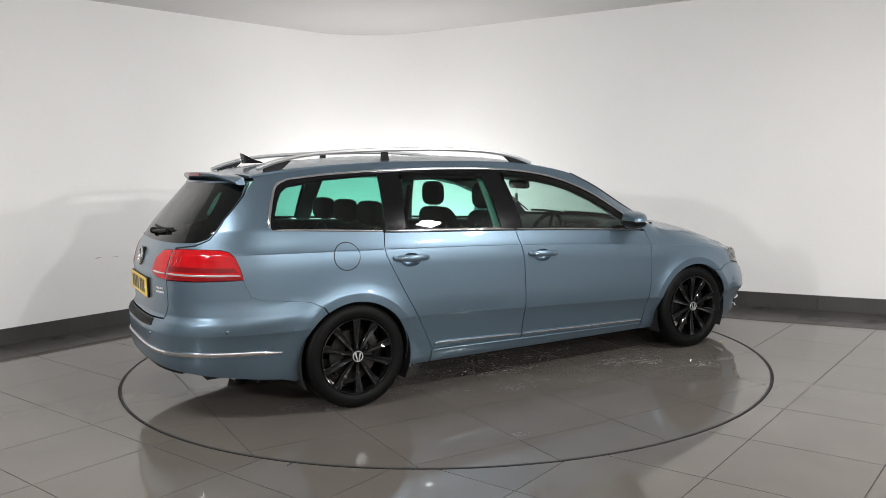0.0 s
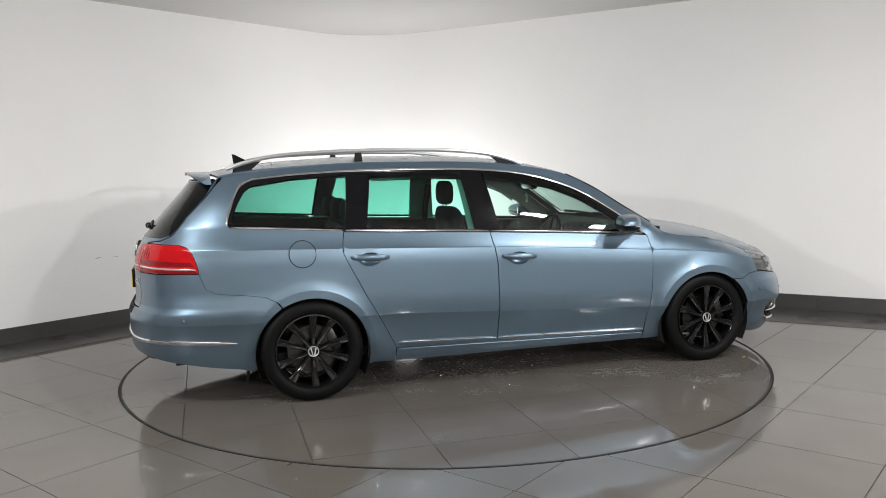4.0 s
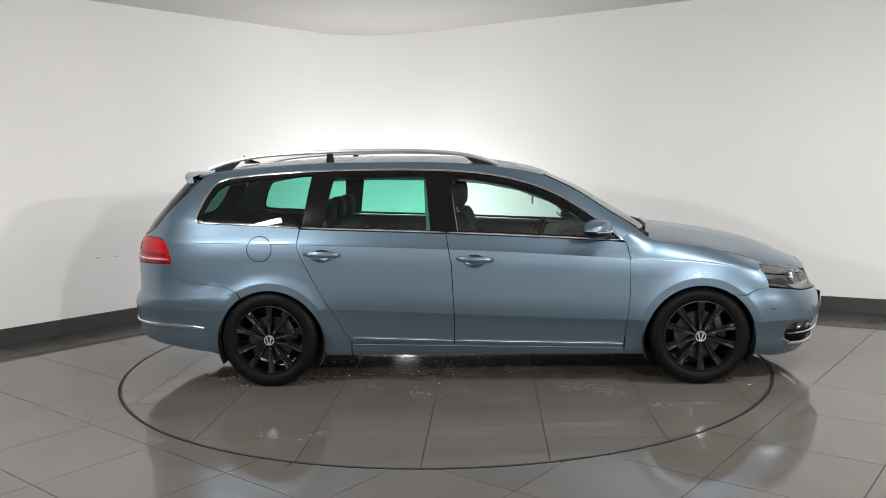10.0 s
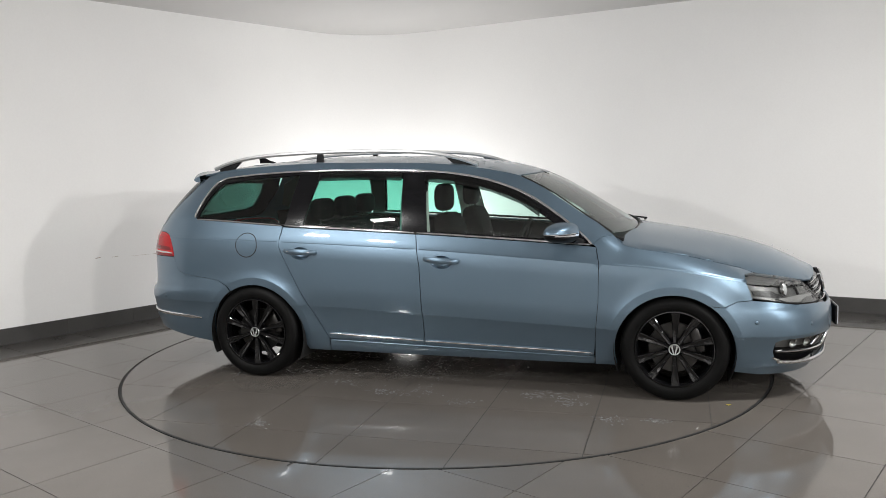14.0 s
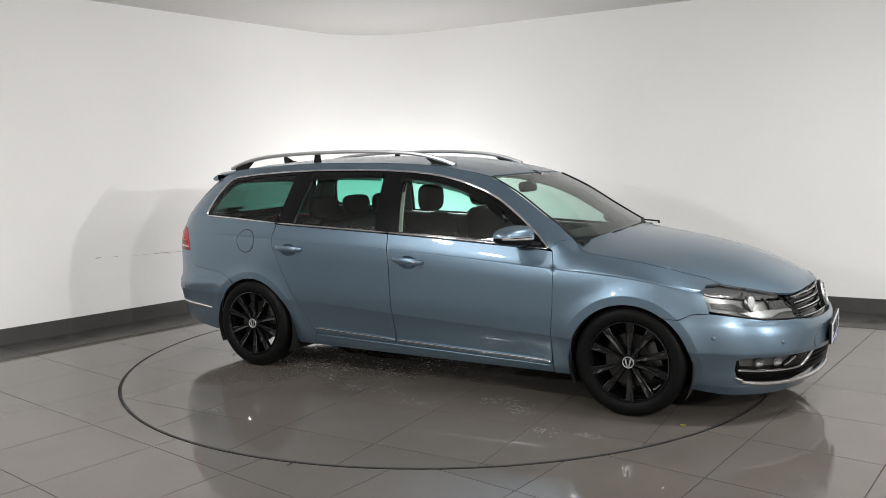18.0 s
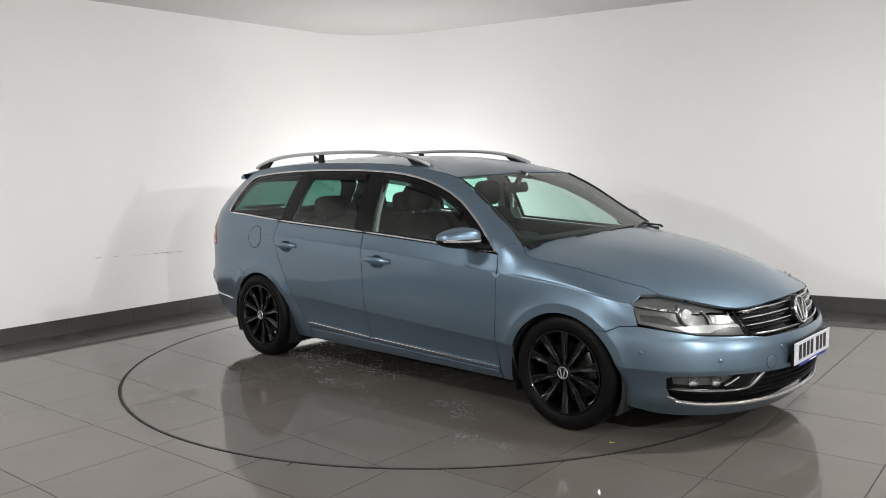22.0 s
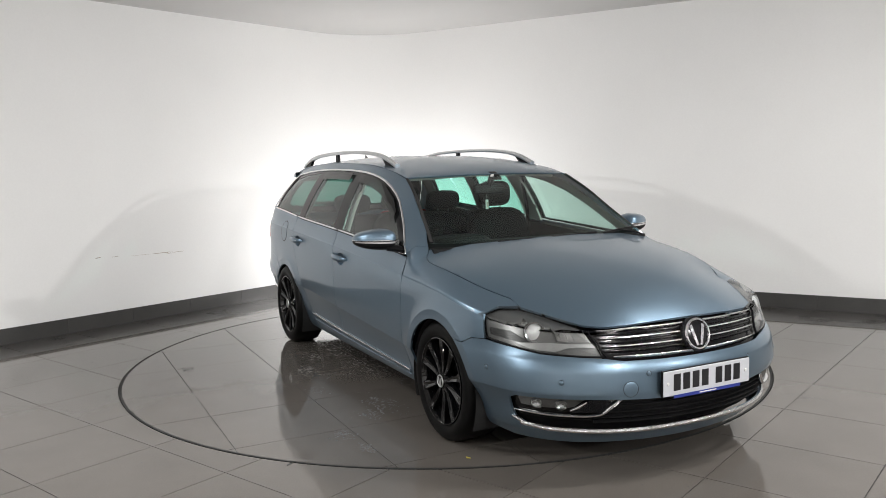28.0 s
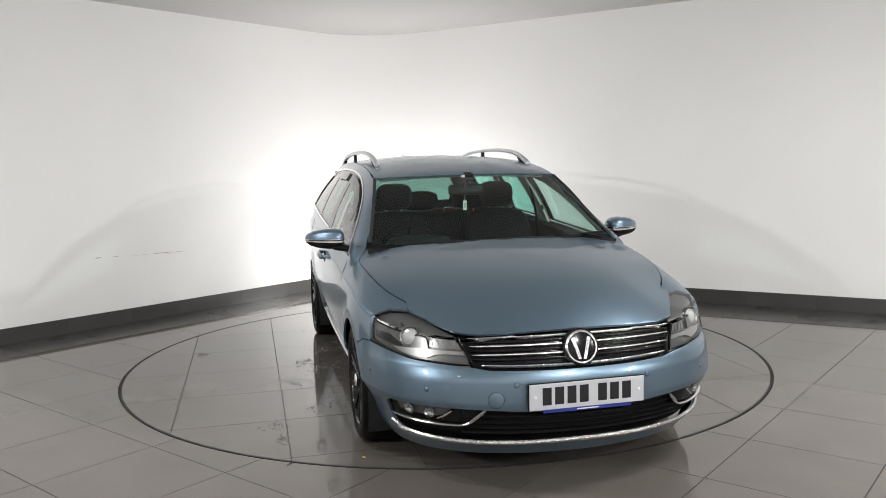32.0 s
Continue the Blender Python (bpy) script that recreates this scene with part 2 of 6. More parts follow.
bm = bmesh.new()
outer = [bm.verts.new((x, y, -0.003)) for x, y in ((14, 10), (-14, 10), (-14, -16), (14, -16))]
hole = [bm.verts.new((RING * math.cos(2 * math.pi * i / 128), RING * math.sin(2 * math.pi * i / 128), -0.003)) for i in range(128)]
edges = [bm.edges.new((outer[i], outer[(i + 1) % 4])) for i in range(4)] + [bm.edges.new((hole[i], hole[(i + 1) % 128])) for i in range(128)]
top = bmesh.ops.triangle_fill(bm, edges=edges, use_beauty=True)["geom"]
low = bmesh.ops.extrude_face_region(bm, geom=[g for g in top if isinstance(g, bmesh.types.BMFace)])["geom"]
for v in low:
    if isinstance(v, bmesh.types.BMVert):
        v.co.z = -0.12
floor = tagged(part("floor", bm, M["grout"]), "polished taupe tiled showroom floor", "floor", "", "structure")
bm = bmesh.new()
prism(bm, [((RING + 0.3) * math.cos(2 * math.pi * i / 48), (RING + 0.3) * math.sin(2 * math.pi * i / 48)) for i in range(48)], -0.2, -0.12)
part("pit_base", bm, M["rubber_gap"], floor, "dark base below the turntable")


import functools

@functools.lru_cache(None)
def slopes(pairs):
    """Knots and the slopes of a smooth curve through them that never overshoots."""
    xs, ys = [p[0] for p in pairs], [p[1] for p in pairs]
    h = [b - a for a, b in zip(xs, xs[1:])]
    d = [(b - a) / k for a, b, k in zip(ys, ys[1:], h)]
    m = [d[0]]
    for k in range(1, len(d)):
        if d[k - 1] * d[k] <= 0:
            m.append(0.0)
        else:
            w1, w2 = 2 * h[k] + h[k - 1], h[k] + 2 * h[k - 1]
            m.append((w1 + w2) / (w1 / d[k - 1] + w2 / d[k]))
    return xs, ys, m + [d[-1]]


def tab(x, *pairs):
    """Smooth table look-up, flat beyond its ends."""
    xs, ys, m = slopes(pairs)
    if x <= xs[0]:
        return ys[0]
    if x >= xs[-1]:
        return ys[-1]
    k = bisect_right(xs, x) - 1
    h = xs[k + 1] - xs[k]
    t = (x - xs[k]) / h
    return (1 + 2 * t) * (1 - t) ** 2 * ys[k] + t * (1 - t) ** 2 * h * m[k] + t * t * (3 - 2 * t) * ys[k + 1] + t * t * (t - 1) * h * m[k + 1]


def bisect_right(xs, x):
    lo, hi = 0, len(xs)
    while lo < hi:
        mid = (lo + hi) // 2
        if x < xs[mid]:
            hi = mid
        else:
            lo = mid + 1
    return lo


def steps(x, xs, ys):
    """The same for knots that change from place to place."""
    if x <= xs[0]:
        return ys[0]
    if x >= xs[-1]:
        return ys[-1]
    k = bisect_right(xs, x) - 1
    def slope(i):
        if i <= 0 or i >= len(xs) - 1:
            i = min(max(i, 0), len(xs) - 2)
            return (ys[i + 1] - ys[i]) / (xs[i + 1] - xs[i])
        a, b = (ys[i] - ys[i - 1]) / (xs[i] - xs[i - 1]), (ys[i + 1] - ys[i]) / (xs[i + 1] - xs[i])
        return 0.0 if a * b <= 0 else 2 * a * b / (a + b)
    h = xs[k + 1] - xs[k]
    t = (x - xs[k]) / h
    return (1 + 2 * t) * (1 - t) ** 2 * ys[k] + t * (1 - t) ** 2 * h * slope(k) + t * t * (3 - 2 * t) * ys[k + 1] + t * t * (t - 1) * h * slope(k + 1)


# ---- the car's skin: heights and half widths along its length (x forward, y to its left, z up, axles at +-1.3555) ----
def z_crease(x):
    return tab(x, (-2.3, .945), (-2.05, .942), (-1.14, .916), (-.15, .875), (.926, .803), (1.354, .769), (1.75, .705), (2.1, .66))
def z_low(x):
    return tab(x, (-2.3, .50), (-.92, .497), (-.17, .466), (.9, .417), (1.3, .40), (2.3, .39))
def y_top(x):
    return tab(x, (-1.95, .565), (-1.7, .575), (-1.4, .58), (-.95, .585), (-.2, .59), (.1, .592), (.41, .597), (.6, .632), (.8, .677), (1.0, .728), (1.03, .752), (1.06, .780), (1.13, .798), (1.25, .79), (1.43, .77), (1.6, .735), (1.69, .705), (1.76, .675), (2.1, .55))
def z_top(x):
    return tab(x, (-1.95, 1.345), (-1.7, 1.385), (-1.4, 1.41), (-.95, 1.425), (-.5, 1.42), (-.2, 1.41), (.1, 1.38), (.41, 1.32), (.6, 1.225), (.8, 1.095), (1.0, .968), (1.03, .935), (1.06, .910), (1.13, .889), (1.25, .872), (1.43, .842), (1.6, .80), (1.69, .775), (1.76, .755), (2.0, .715), (2.1, .69))
def z_belt(x):
    return min(tab(x, (-2.3, 1.075), (-1.8, 1.062), (-1.13, 1.02), (-.21, .977), (.66, .925), (.88, .91), (1.0, .893), (1.06, .872), (1.25, .838), (1.43, .812), (1.6, .772), (1.76, .733), (2.1, .675)), z_top(x) - .012)
def half_width(x, z):
    zc, zl, zb, zt = z_crease(x), z_low(x), z_belt(x), z_top(x)
    zc = min(zc, zb - .012)
    yb = tab(x, (.9, .822), (1.06, .832), (1.25, .828), (1.43, .818), (1.6, .80), (1.76, .755), (2.1, .66))
    yc = tab(x, (1.5, .870), (1.8, .86))
    zk = [.13, .18, .205, .235, .30, zl - .0015, zl + .0015, zl + .13, zc - .10, zc - .003, zc + .002, max(zb - .012, zc + .008), zb + .006]
    yk = [.745, .775, .792, .804, .821, .8668, .8695, .8805, .8795, yc + .0012, yc - .0034, yb + .006, yb]
    w = min(1, max(0, (x - .91) / .20))
    w = w * w * (3 - 2 * w)
    if z > zk[-1]:
        f = (z - zk[-1]) / max(zt - zk[-1], .001)
        y = yb + (y_top(x) - yb) * f + .022 * math.sin(math.pi * min(max(f, 0), 1))
    else:
        y = steps(z, zk, yk)
    if w > 0 and z > zc + .004:
        f = (z - zc - .004) / max(zt - zc - .004, .001)
        y = y * (1 - w) + w * (yc - .003 + (y_top(x) - yc + .003) * (.55 * f + .45 * f * f))
    if x < -1.52:
        b = min(1, (-1.52 - x) / .25)
        y += .016 * b * b * (3 - 2 * b) * tab(z, (.36, 0), (.44, .35), (.52, .85), (.560, 1), (.572, .97), (.61, .55), (.67, 0))
    k = tab(x, (-2.1, .962), (-1.4, .978), (-.9, .992), (-.2, 1), (1.5, 1))
    for cx in (-1.35, 1.352):
        r = math.hypot(x - cx, z - .29)
        lip = min(1, max(0, 1 - (r - LIP) / .085)) ** 2
        low = min(1, max(0, (z - .22) / .16))
        y += .011 * lip * low * low * (3 - 2 * low)
    return y * k
LIP = .388  # outer edge of the flange round a wheel arch
X_FRONT, X_REAR = 1.45, -1.5
LF, LS, LR = 1.35, 2.95, 1.5
def n_nose(z):
    return tab(z, (.40, 3.4), (.56, 2.9), (.62, 2.8))
def n_tail(z):
    return tab(z, (.9, 3.5), (1.1, 4.5), (1.3, 7.0))
def x_nose(z):
    return tab(z, (.12, 2.18), (.17, 2.225), (.22, 2.27), (.26, 2.29), (.32, 2.30), (.40, 2.305), (.48, 2.302), (.53, 2.287), (.56, 2.258), (.60, 2.24), (.66, 2.218), (.70, 2.195), (.76, 2.12), (.80, 2.05))
def x_tail(z):
    return tab(z, (.13, -2.26), (.20, -2.34), (.28, -2.40), (.38, -2.43), (.50, -2.43), (.56, -2.415), (.60, -2.385), (.80, -2.385), (.90, -2.365), (.97, -2.33), (1.0, -2.312), (1.33, -2.03), (1.40, -1.98))
def skin(u, z):
    """Point of the right flank; u runs along the outline from the nose to the tail."""
    if u < 0 or u > LF + LS + LR:
        x, y = skin(-u if u < 0 else 2 * (LF + LS + LR) - u, z)
        return x, -y
    if u < LF:
        a = u / LF * math.pi / 2
        x = X_FRONT + (x_nose(z) - X_FRONT) * max(math.cos(a), 0) ** (2 / n_nose(z))
        return x, -half_width(x, z) * math.sin(a)
    if u <= LF + LS:
        x = X_FRONT + (X_REAR - X_FRONT) * (u - LF) / LS
        return x, -half_width(x, z)
    a = (LF + LS + LR - u) / LR * math.pi / 2
    x = X_REAR + (x_tail(z) - X_REAR) * max(math.cos(a), 0) ** (2 / n_tail(z))
    return x, -half_width(x, z) * max(math.sin(a), 0) ** (2 / 3)
def u_at_x(x, z):
    if x > X_FRONT:
        c = min(1, (x - X_FRONT) / (x_nose(z) - X_FRONT)) ** (n_nose(z) / 2)
        return LF * math.acos(c) / (math.pi / 2)
    if x >= X_REAR:
        return LF + LS * (x - X_FRONT) / (X_REAR - X_FRONT)
    c = min(1, (x - X_REAR) / (x_tail(z) - X_REAR)) ** (n_tail(z) / 2)
    return LF + LS + LR - LR * math.acos(c) / (math.pi / 2)
def u_at_y(y, z, rear=False):
    y = abs(y); lo, hi = (LF + LS + LR, LF + LS) if rear else (0, LF)
    for _ in range(30):
        m = (lo + hi) / 2
        if -skin(m, z)[1] < y: lo = m
        else: hi = m
    return (lo + hi) / 2


# ---- turntable ----
turntable = tagged(new("turntable"), "round tiled turntable flush with the showroom floor, wet in places", "turntable")
bm = bmesh.new()
prism(bm, [((RING - 0.012) * math.cos(2 * math.pi * i / 128), (RING - 0.012) * math.sin(2 * math.pi * i / 128)) for i in range(128)], -0.06, -0.0025)
part("base_plate", bm, M["grout"], turntable)
bm = bmesh.new()
disc_mesh(bm, RING - 0.016, RING - 0.003, -0.05, 0.0005)
part("edge_ring", bm, M["rubber_gap"], turntable, "black rubber edge seal")

# ---- the car: skin, outlines and panels ----
U_END = LF + LS + LR


def at_x(x, z):
    return (u_at_x(x, z), z)


def at_y(y, z):
    return (u_at_y(y, z), z)


def at_back(y, z):
    return (u_at_y(y, z, True), z)


def dense(pts, step=0.03, closed=True):
    out = []
    n = len(pts)
    for i in range(n if closed else n - 1):
        a, b = pts[i], pts[(i + 1) % n]
        k = max(1, int(math.dist(a, b) / step))
        out += [(a[0] + (b[0] - a[0]) * j / k, a[1] + (b[1] - a[1]) * j / k) for j in range(k)]
    if not closed:
        out.append(pts[-1])
    return out


def smooth_line(pts, rounds=2):
    """Rounds an open line's inner corners (corner cutting)."""
    for _ in range(rounds):
        out = [pts[0]]
        for a, b in zip(pts, pts[1:]):
            out += [(a[0] * .75 + b[0] * .25, a[1] * .75 + b[1] * .25), (a[0] * .25 + b[0] * .75, a[1] * .25 + b[1] * .75)]
        pts = out + [pts[-1]]
    return pts


def rounded(pts, rounds=2, share=0.25):
    """Rounds a closed outline."""
    for _ in range(rounds):
        out = []
        for i in range(len(pts)):
            a, b = pts[i], pts[(i + 1) % len(pts)]
            out += [(a[0] * (1 - share) + b[0] * share, a[1] * (1 - share) + b[1] * share), (a[0] * share + b[0] * (1 - share), a[1] * share + b[1] * (1 - share))]
        pts = out
    return pts


def area(pts):
    return sum(a[0] * b[1] - b[0] * a[1] for a, b in zip(pts, pts[1:] + pts[:1])) / 2


def inset(pts, d):
    """The outline moved inwards by d."""
    if area(pts) < 0:
        pts = pts[::-1]
    out = []
    n = len(pts)
    for i in range(n):
        a, b, c = Vector(pts[i - 1]), Vector(pts[i]), Vector(pts[(i + 1) % n])
        p, q = (b - a), (c - b)
        if p.length < 1e-9 or q.length < 1e-9:
            continue
        p, q = p.normalized(), q.normalized()
        m = Vector((-p.y - q.y, p.x + q.x))
        m = m.normalized() if m.length > 1e-6 else Vector((-p.y, p.x))
        k = max(0.5, m.dot(Vector((-p.y, p.x))))
        out.append((b.x + m.x * d / k, b.y + m.y * d / k))
    return out


def inside(p, poly):
    x, y = p
    hit = False
    for (ax, ay), (bx, by) in zip(poly, poly[1:] + poly[:1]):
        if (ay > y) != (by > y) and x < (bx - ax) * (y - ay) / (by - ay) + ax:
            hit = not hit
    return hit


def near_edge(p, arr, d):
    return bool((((arr - p) ** 2).sum(1) < d * d).any())


def fill(outline, inner, holes=(), lines=()):
    """Triangles that fill an outline (with holes) through the given inner points, with edges along the given lines."""
    from mathutils.geometry import delaunay_2d_cdt
    loops = [outline, *holes]
    pts, edges = [], []
    for lp in loops:
        k = len(pts)
        pts += lp
        edges += [(k + i, k + (i + 1) % len(lp)) for i in range(len(lp))]
    arr = np.array(pts)
    for p in inner:
        if inside(p, outline) and not any(inside(p, h) for h in holes) and not near_edge(np.array(p), arr, 0.012):
            pts.append(p)
    for ln in lines:
        last = None
        for p in ln:
            if inside(p, outline) and not any(inside(p, h) for h in holes) and not near_edge(np.array(p), arr, 0.010):
                pts.append(p)
                if last is not None:
                    edges.append((last, len(pts) - 1))
                last = len(pts) - 1
            else:
                last = None
    v, e, f, *_ = delaunay_2d_cdt([Vector(p) for p in pts], edges, [], 0, 1e-6)
    keep = []
    for t in f:
        c = sum((v[i] for i in t), Vector((0, 0))) / 3
        if inside(c, outline) and not any(inside(c, h) for h in holes):
            keep.append(tuple(t))
    return v, keep


def skin_point(u, z, off=0.0):
    """Point and outward normal of the skin."""
    x, y = skin(u, z)
    p = Vector((x, y, z))
    e = 0.014 if .95 < x < 1.25 and z > z_crease(x) + .03 else 0.0015
    a, b = skin(u + e, z), skin(u - e, z)
    c, d = skin(u, z + e), skin(u, z - e)
    n = Vector((c[0] - d[0], c[1] - d[1], 2 * e)).cross(Vector((a[0] - b[0], a[1] - b[1], 0)))
    n = n.normalized() if n.length > 1e-9 else Vector((1, 0, 0))
    return p + n * off, n


def fold_lines(poly):
    """Lines along the two folds of the flank, close on either side of each."""
    us = [p[0] for p in poly]
    k = max(2, int((max(us) - min(us)) / 0.03))
    out = []
    for fold, offsets in ((z_crease, (-.014, -.0045, -.0022, .0012, .0035, .014)), (z_low, (-.012, -.003, .003, .012))):
        for d in offsets:
            ln = []
            for i in range(k + 1):
                u = min(us) + (max(us) - min(us)) * i / k
                z = .7
                for _ in range(4):
                    z = fold(skin(u, z)[0]) + d
                ln.append((u, z))
            out.append(ln)
    return out


def grid_on_skin(poly):
    us, zs = [p[0] for p in poly], [p[1] for p in poly]
    out = []
    k = max(2, int((max(us) - min(us)) / 0.045))
    for i in range(k + 1):
        u = min(us) + (max(us) - min(us)) * i / k
        x = skin(u, 0.6)[0]
        zl, zc, zb, zt = z_low(x), z_crease(x), z_belt(x), z_top(x)
        rows = [.13, .16, .19, .21, .235, .265, .30, .35, zl + .06, zl + .13, zl + .2, zc - .10, zc - .05, zc - .028, zc + .030, zc + .05, zb - .012, zb + .006]
        rows += [zb + .006 + (zt - zb) * j / 8 for j in range(1, 9)]
        if u < LF:
            rows += [.40, .44, .48, .505, .53, .545, .56, .58, .60, .63, .66, .68, .70]
        if u > LF + LS:
            rows += [.24, .28, .33, .38, .44, .50, .53, .548, .562, .575, .59, .61, .64, .70, .75, .80, .85, .90, .935, .97, 1.0]
        rows = sorted(rows)
        last = -1
        for z in rows:
            ux = skin(u, z)[0]
            by_arch = z > .2 and any(math.hypot(ux - cx, z - .29) < .468 for cx in (-1.35, 1.352))
            if z - last > .006 and not by_arch:
                out.append((u, z))
                last = z
    for cx in (-1.35, 1.352):
        for r in (.352, .368, LIP - .004, LIP + .002, LIP + .010, .412, .432, .456):
            for a in range(-14, 195, 4):
                x, z = cx + r * math.cos(radians(a)), .29 + r * math.sin(radians(a))
                out.append((u_at_x(x, z), z))
    return out


def surface_object(name, pts2, faces, lift, mat, parent, label="", thick=0.012, mirror=False, flip=False):
    """A sheet lifted from 2D into the car, with true normals and a turned-in rim."""
    P, N = zip(*[lift(*p) for p in pts2])
    P, N = list(P), list(N)
    s = -1 if mirror else 1
    P = [Vector((p.x, s * p.y, p.z)) for p in P]
    N = [Vector((n.x, s * n.y, n.z)) for n in N]
    tri = [t if not mirror else t[::-1] for t in faces]
    turned = sum((P[b] - P[a]).cross(P[c] - P[a]).dot(N[a]) for a, b, c in tri)
    if turned < 0:
        tri = [t[::-1] for t in tri]
    count = {}
    for t in tri:
        for i in range(3):
            e = (t[i], t[(i + 1) % 3])
            count[e] = count.get(e, 0) + 1
    rim = [e for e in count if (e[1], e[0]) not in count]
    verts, all_faces, normals = list(P), list(tri), [N[i] for t in tri for i in t]
    if thick:
        used = {}
        for e in rim:
            for i in e:
                if i not in used:
                    used[i] = len(verts)
                    verts += [P[i], P[i] - N[i] * thick]
        for a, b in rim:
            q = (used[b], used[a], used[a] + 1, used[b] + 1)
            nn = (verts[q[1]] - verts[q[0]]).cross(verts[q[2]] - verts[q[1]])
            nn = nn.normalized() if nn.length > 1e-12 else Vector((0, 0, 1))
            all_faces.append(q)
            normals += [nn] * 4
    me = bpy.data.meshes.new(name)
    me.from_pydata([tuple(v) for v in verts], [], all_faces)
    me.update()
    me.shade_smooth()
    me.normals_split_custom_set([tuple(n) for n in normals])
    me.materials.append(mat)
    ob = new(name, me)
    ob.parent = parent
    return tagged(ob, label)


def panel(name, outline, mat, parent, label="", gap=0.0026, thick=0.012, off=0.0, holes=(), both=True, step=0.03):
    """A body panel on the skin, on both flanks or once across the middle."""
    poly = dense(inset(dense(outline, 0.06), gap) if gap else outline, step)
    if area(poly) < 0:
        poly = poly[::-1]
    hs = [dense(h, step) for h in holes]
    v, f = fill(poly, grid_on_skin(poly), hs, fold_lines(poly))
    pts = [(p.x, p.y) for p in v]
    lift = lambda u, z: skin_point(u, z, off)
    made = [surface_object(name, pts, f, lift, mat, parent, label, thick)]
    if both:
        made.append(surface_object(name, pts, f, lift, mat, parent, label, thick, True))
    return made


def strip(name, path, width, height, mat, parent, label="", off=0.0, both=True):
    """A trim strip that follows the skin along a line of (u, z)."""
    made = []
    path = dense(path, 0.025, False)
    for side in ((1, -1) if both else (1,)):
        rings = []
        verts = []
        for i, (u, z) in enumerate(path):
            p, n = skin_point(u, z, off)
            q, _ = skin_point(*path[min(i + 1, len(path) - 1)], off)
            r, _ = skin_point(*path[max(i - 1, 0)], off)
            way = (q - r).normalized()
            across = n.cross(way).normalized()
            taper = min(1.0, 0.45 + 0.25 * min(i, len(path) - 1 - i))
            w = width / 2 * taper
            ring = [p - across * w - n * .004, p - across * w * .9 + n * height * .55, p - across * w * .4 + n * height, p + across * w * .4 + n * height, p + across * w * .9 + n * height * .55, p + across * w - n * .004]
            rings.append(len(verts))
            verts += [(a.x, side * a.y, a.z) for a in ring]
        faces = []
        for a, b in zip(rings, rings[1:]):
            for j in range(5):
                q = (a + j, a + j + 1, b + j + 1, b + j)
                faces.append(q if side > 0 else q[::-1])
        faces += [tuple(range(6))[::-1], tuple(rings[-1] + j for j in range(6))]
        ob = mesh_object(name, verts, faces, mat, parent, label, 50)
        bmx = bmesh.new()
        bmx.from_mesh(ob.data)
        bmesh.ops.recalc_face_normals(bmx, faces=bmx.faces)
        bmx.to_mesh(ob.data)
        bmx.free()
        made.append(ob)
    return made


car = tagged(new("estate_car"), "light blue metallic estate car with black alloy wheels, wet from rain", "car")

# outlines on the flank, as (x, z)
def arch(cx, a0, a1, r=0.338, cz=0.29, n=26):
    return [(cx + r * math.cos(radians(a0 + (a1 - a0) * i / n)), cz + r * math.sin(radians(a0 + (a1 - a0) * i / n))) for i in range(n + 1)]


def flank(pts):
    """Points (x, z) of the flank on the skin, close together where the tail begins to bend."""
    out = [at_x(*pts[0])]
    for (x0, z0), (x1, z1) in zip(pts, pts[1:]):
        k = max(1, int(math.dist((x0, z0), (x1, z1)) / .025)) if min(x0, x1) < -1.47 else 1
        out += [at_x(x0 + (x1 - x0) * j / k, z0 + (z1 - z0) * j / k) for j in range(1, k + 1)]
    return out


B_LINE = [(-.172, .252), (-.169, .453), (-.18, .775), (-.212, .967)]
R_LINE = [(-.835, .275), (-.923, .445), (-1.021, .617), (-1.121, .813), (-1.152, .88), (-1.156, .93), (-1.14, 1.010)]
F_LINE = [(.893, .236), (.902, .356), (.922, .573), (.926, .803), (.906, .898)]
WIN_TOP = [(-1.807, 1.062), (-1.818, 1.085), (-1.812, 1.12), (-1.778, 1.21), (-1.745, 1.277), (-1.712, 1.313), (-1.65, 1.336), (-1.428, 1.357), (-1.06, 1.375), (-.579, 1.375), (-.209, 1.363), (.048, 1.336), (.265, 1.288), (.477, 1.208), (.647, 1.102), (.795, .992), (.872, .922)]
belt = lambda a, b, d=0.0, n=14: [(a + (b - a) * i / n, z_belt(a + (b - a) * i / n) + d) for i in range(n + 1)]

def cup_line(x0, x1, z0, z1):
    """The outline of the hollow behind a door handle."""
    xm, zm = (x0 + x1) / 2, (z0 + z1) / 2
    return [(xm - .002 + .068 * math.cos(radians(a)), zm - .013 + .041 * math.sin(radians(a))) for a in range(0, 360, 15)]


CUPS = [(-1.112, -.876, .861, .852), (-.150, .082, .819, .806)]
panel("front_door", flank([(-.172, .252), *B_LINE[1:], *belt(-.21, .86, -.008), *F_LINE[::-1]]), M["paint"], car, "light blue door panel", holes=[flank(cup_line(*CUPS[1]))])
panel("rear_door", flank([*R_LINE, *belt(-1.135, -.216, -.008), *B_LINE[::-1]]), M["paint"], car, "light blue door panel", holes=[flank(cup_line(*CUPS[0]))])
SEAM_F = [(1.62, .565), (1.69, .597), (1.775, .604)]
wing = [(.897, .180), (.899, .236), *F_LINE[1:], (.885, .915), (.94, .955), (1.0, .962)] + [(x, z_top(x) - .0005) for x in (1.03, 1.06, 1.09, 1.13, 1.19, 1.25, 1.34, 1.43, 1.52, 1.6, 1.66, 1.72)] + [(skin(u_at_y(.668, .739), .739)[0], .739), (1.738, .739), (1.735, .711), (1.77, .62), (1.775, .604), (1.69, .597), (1.62, .565)]
wing += arch(1.352, 56, 196) + [(1.02, .180)]
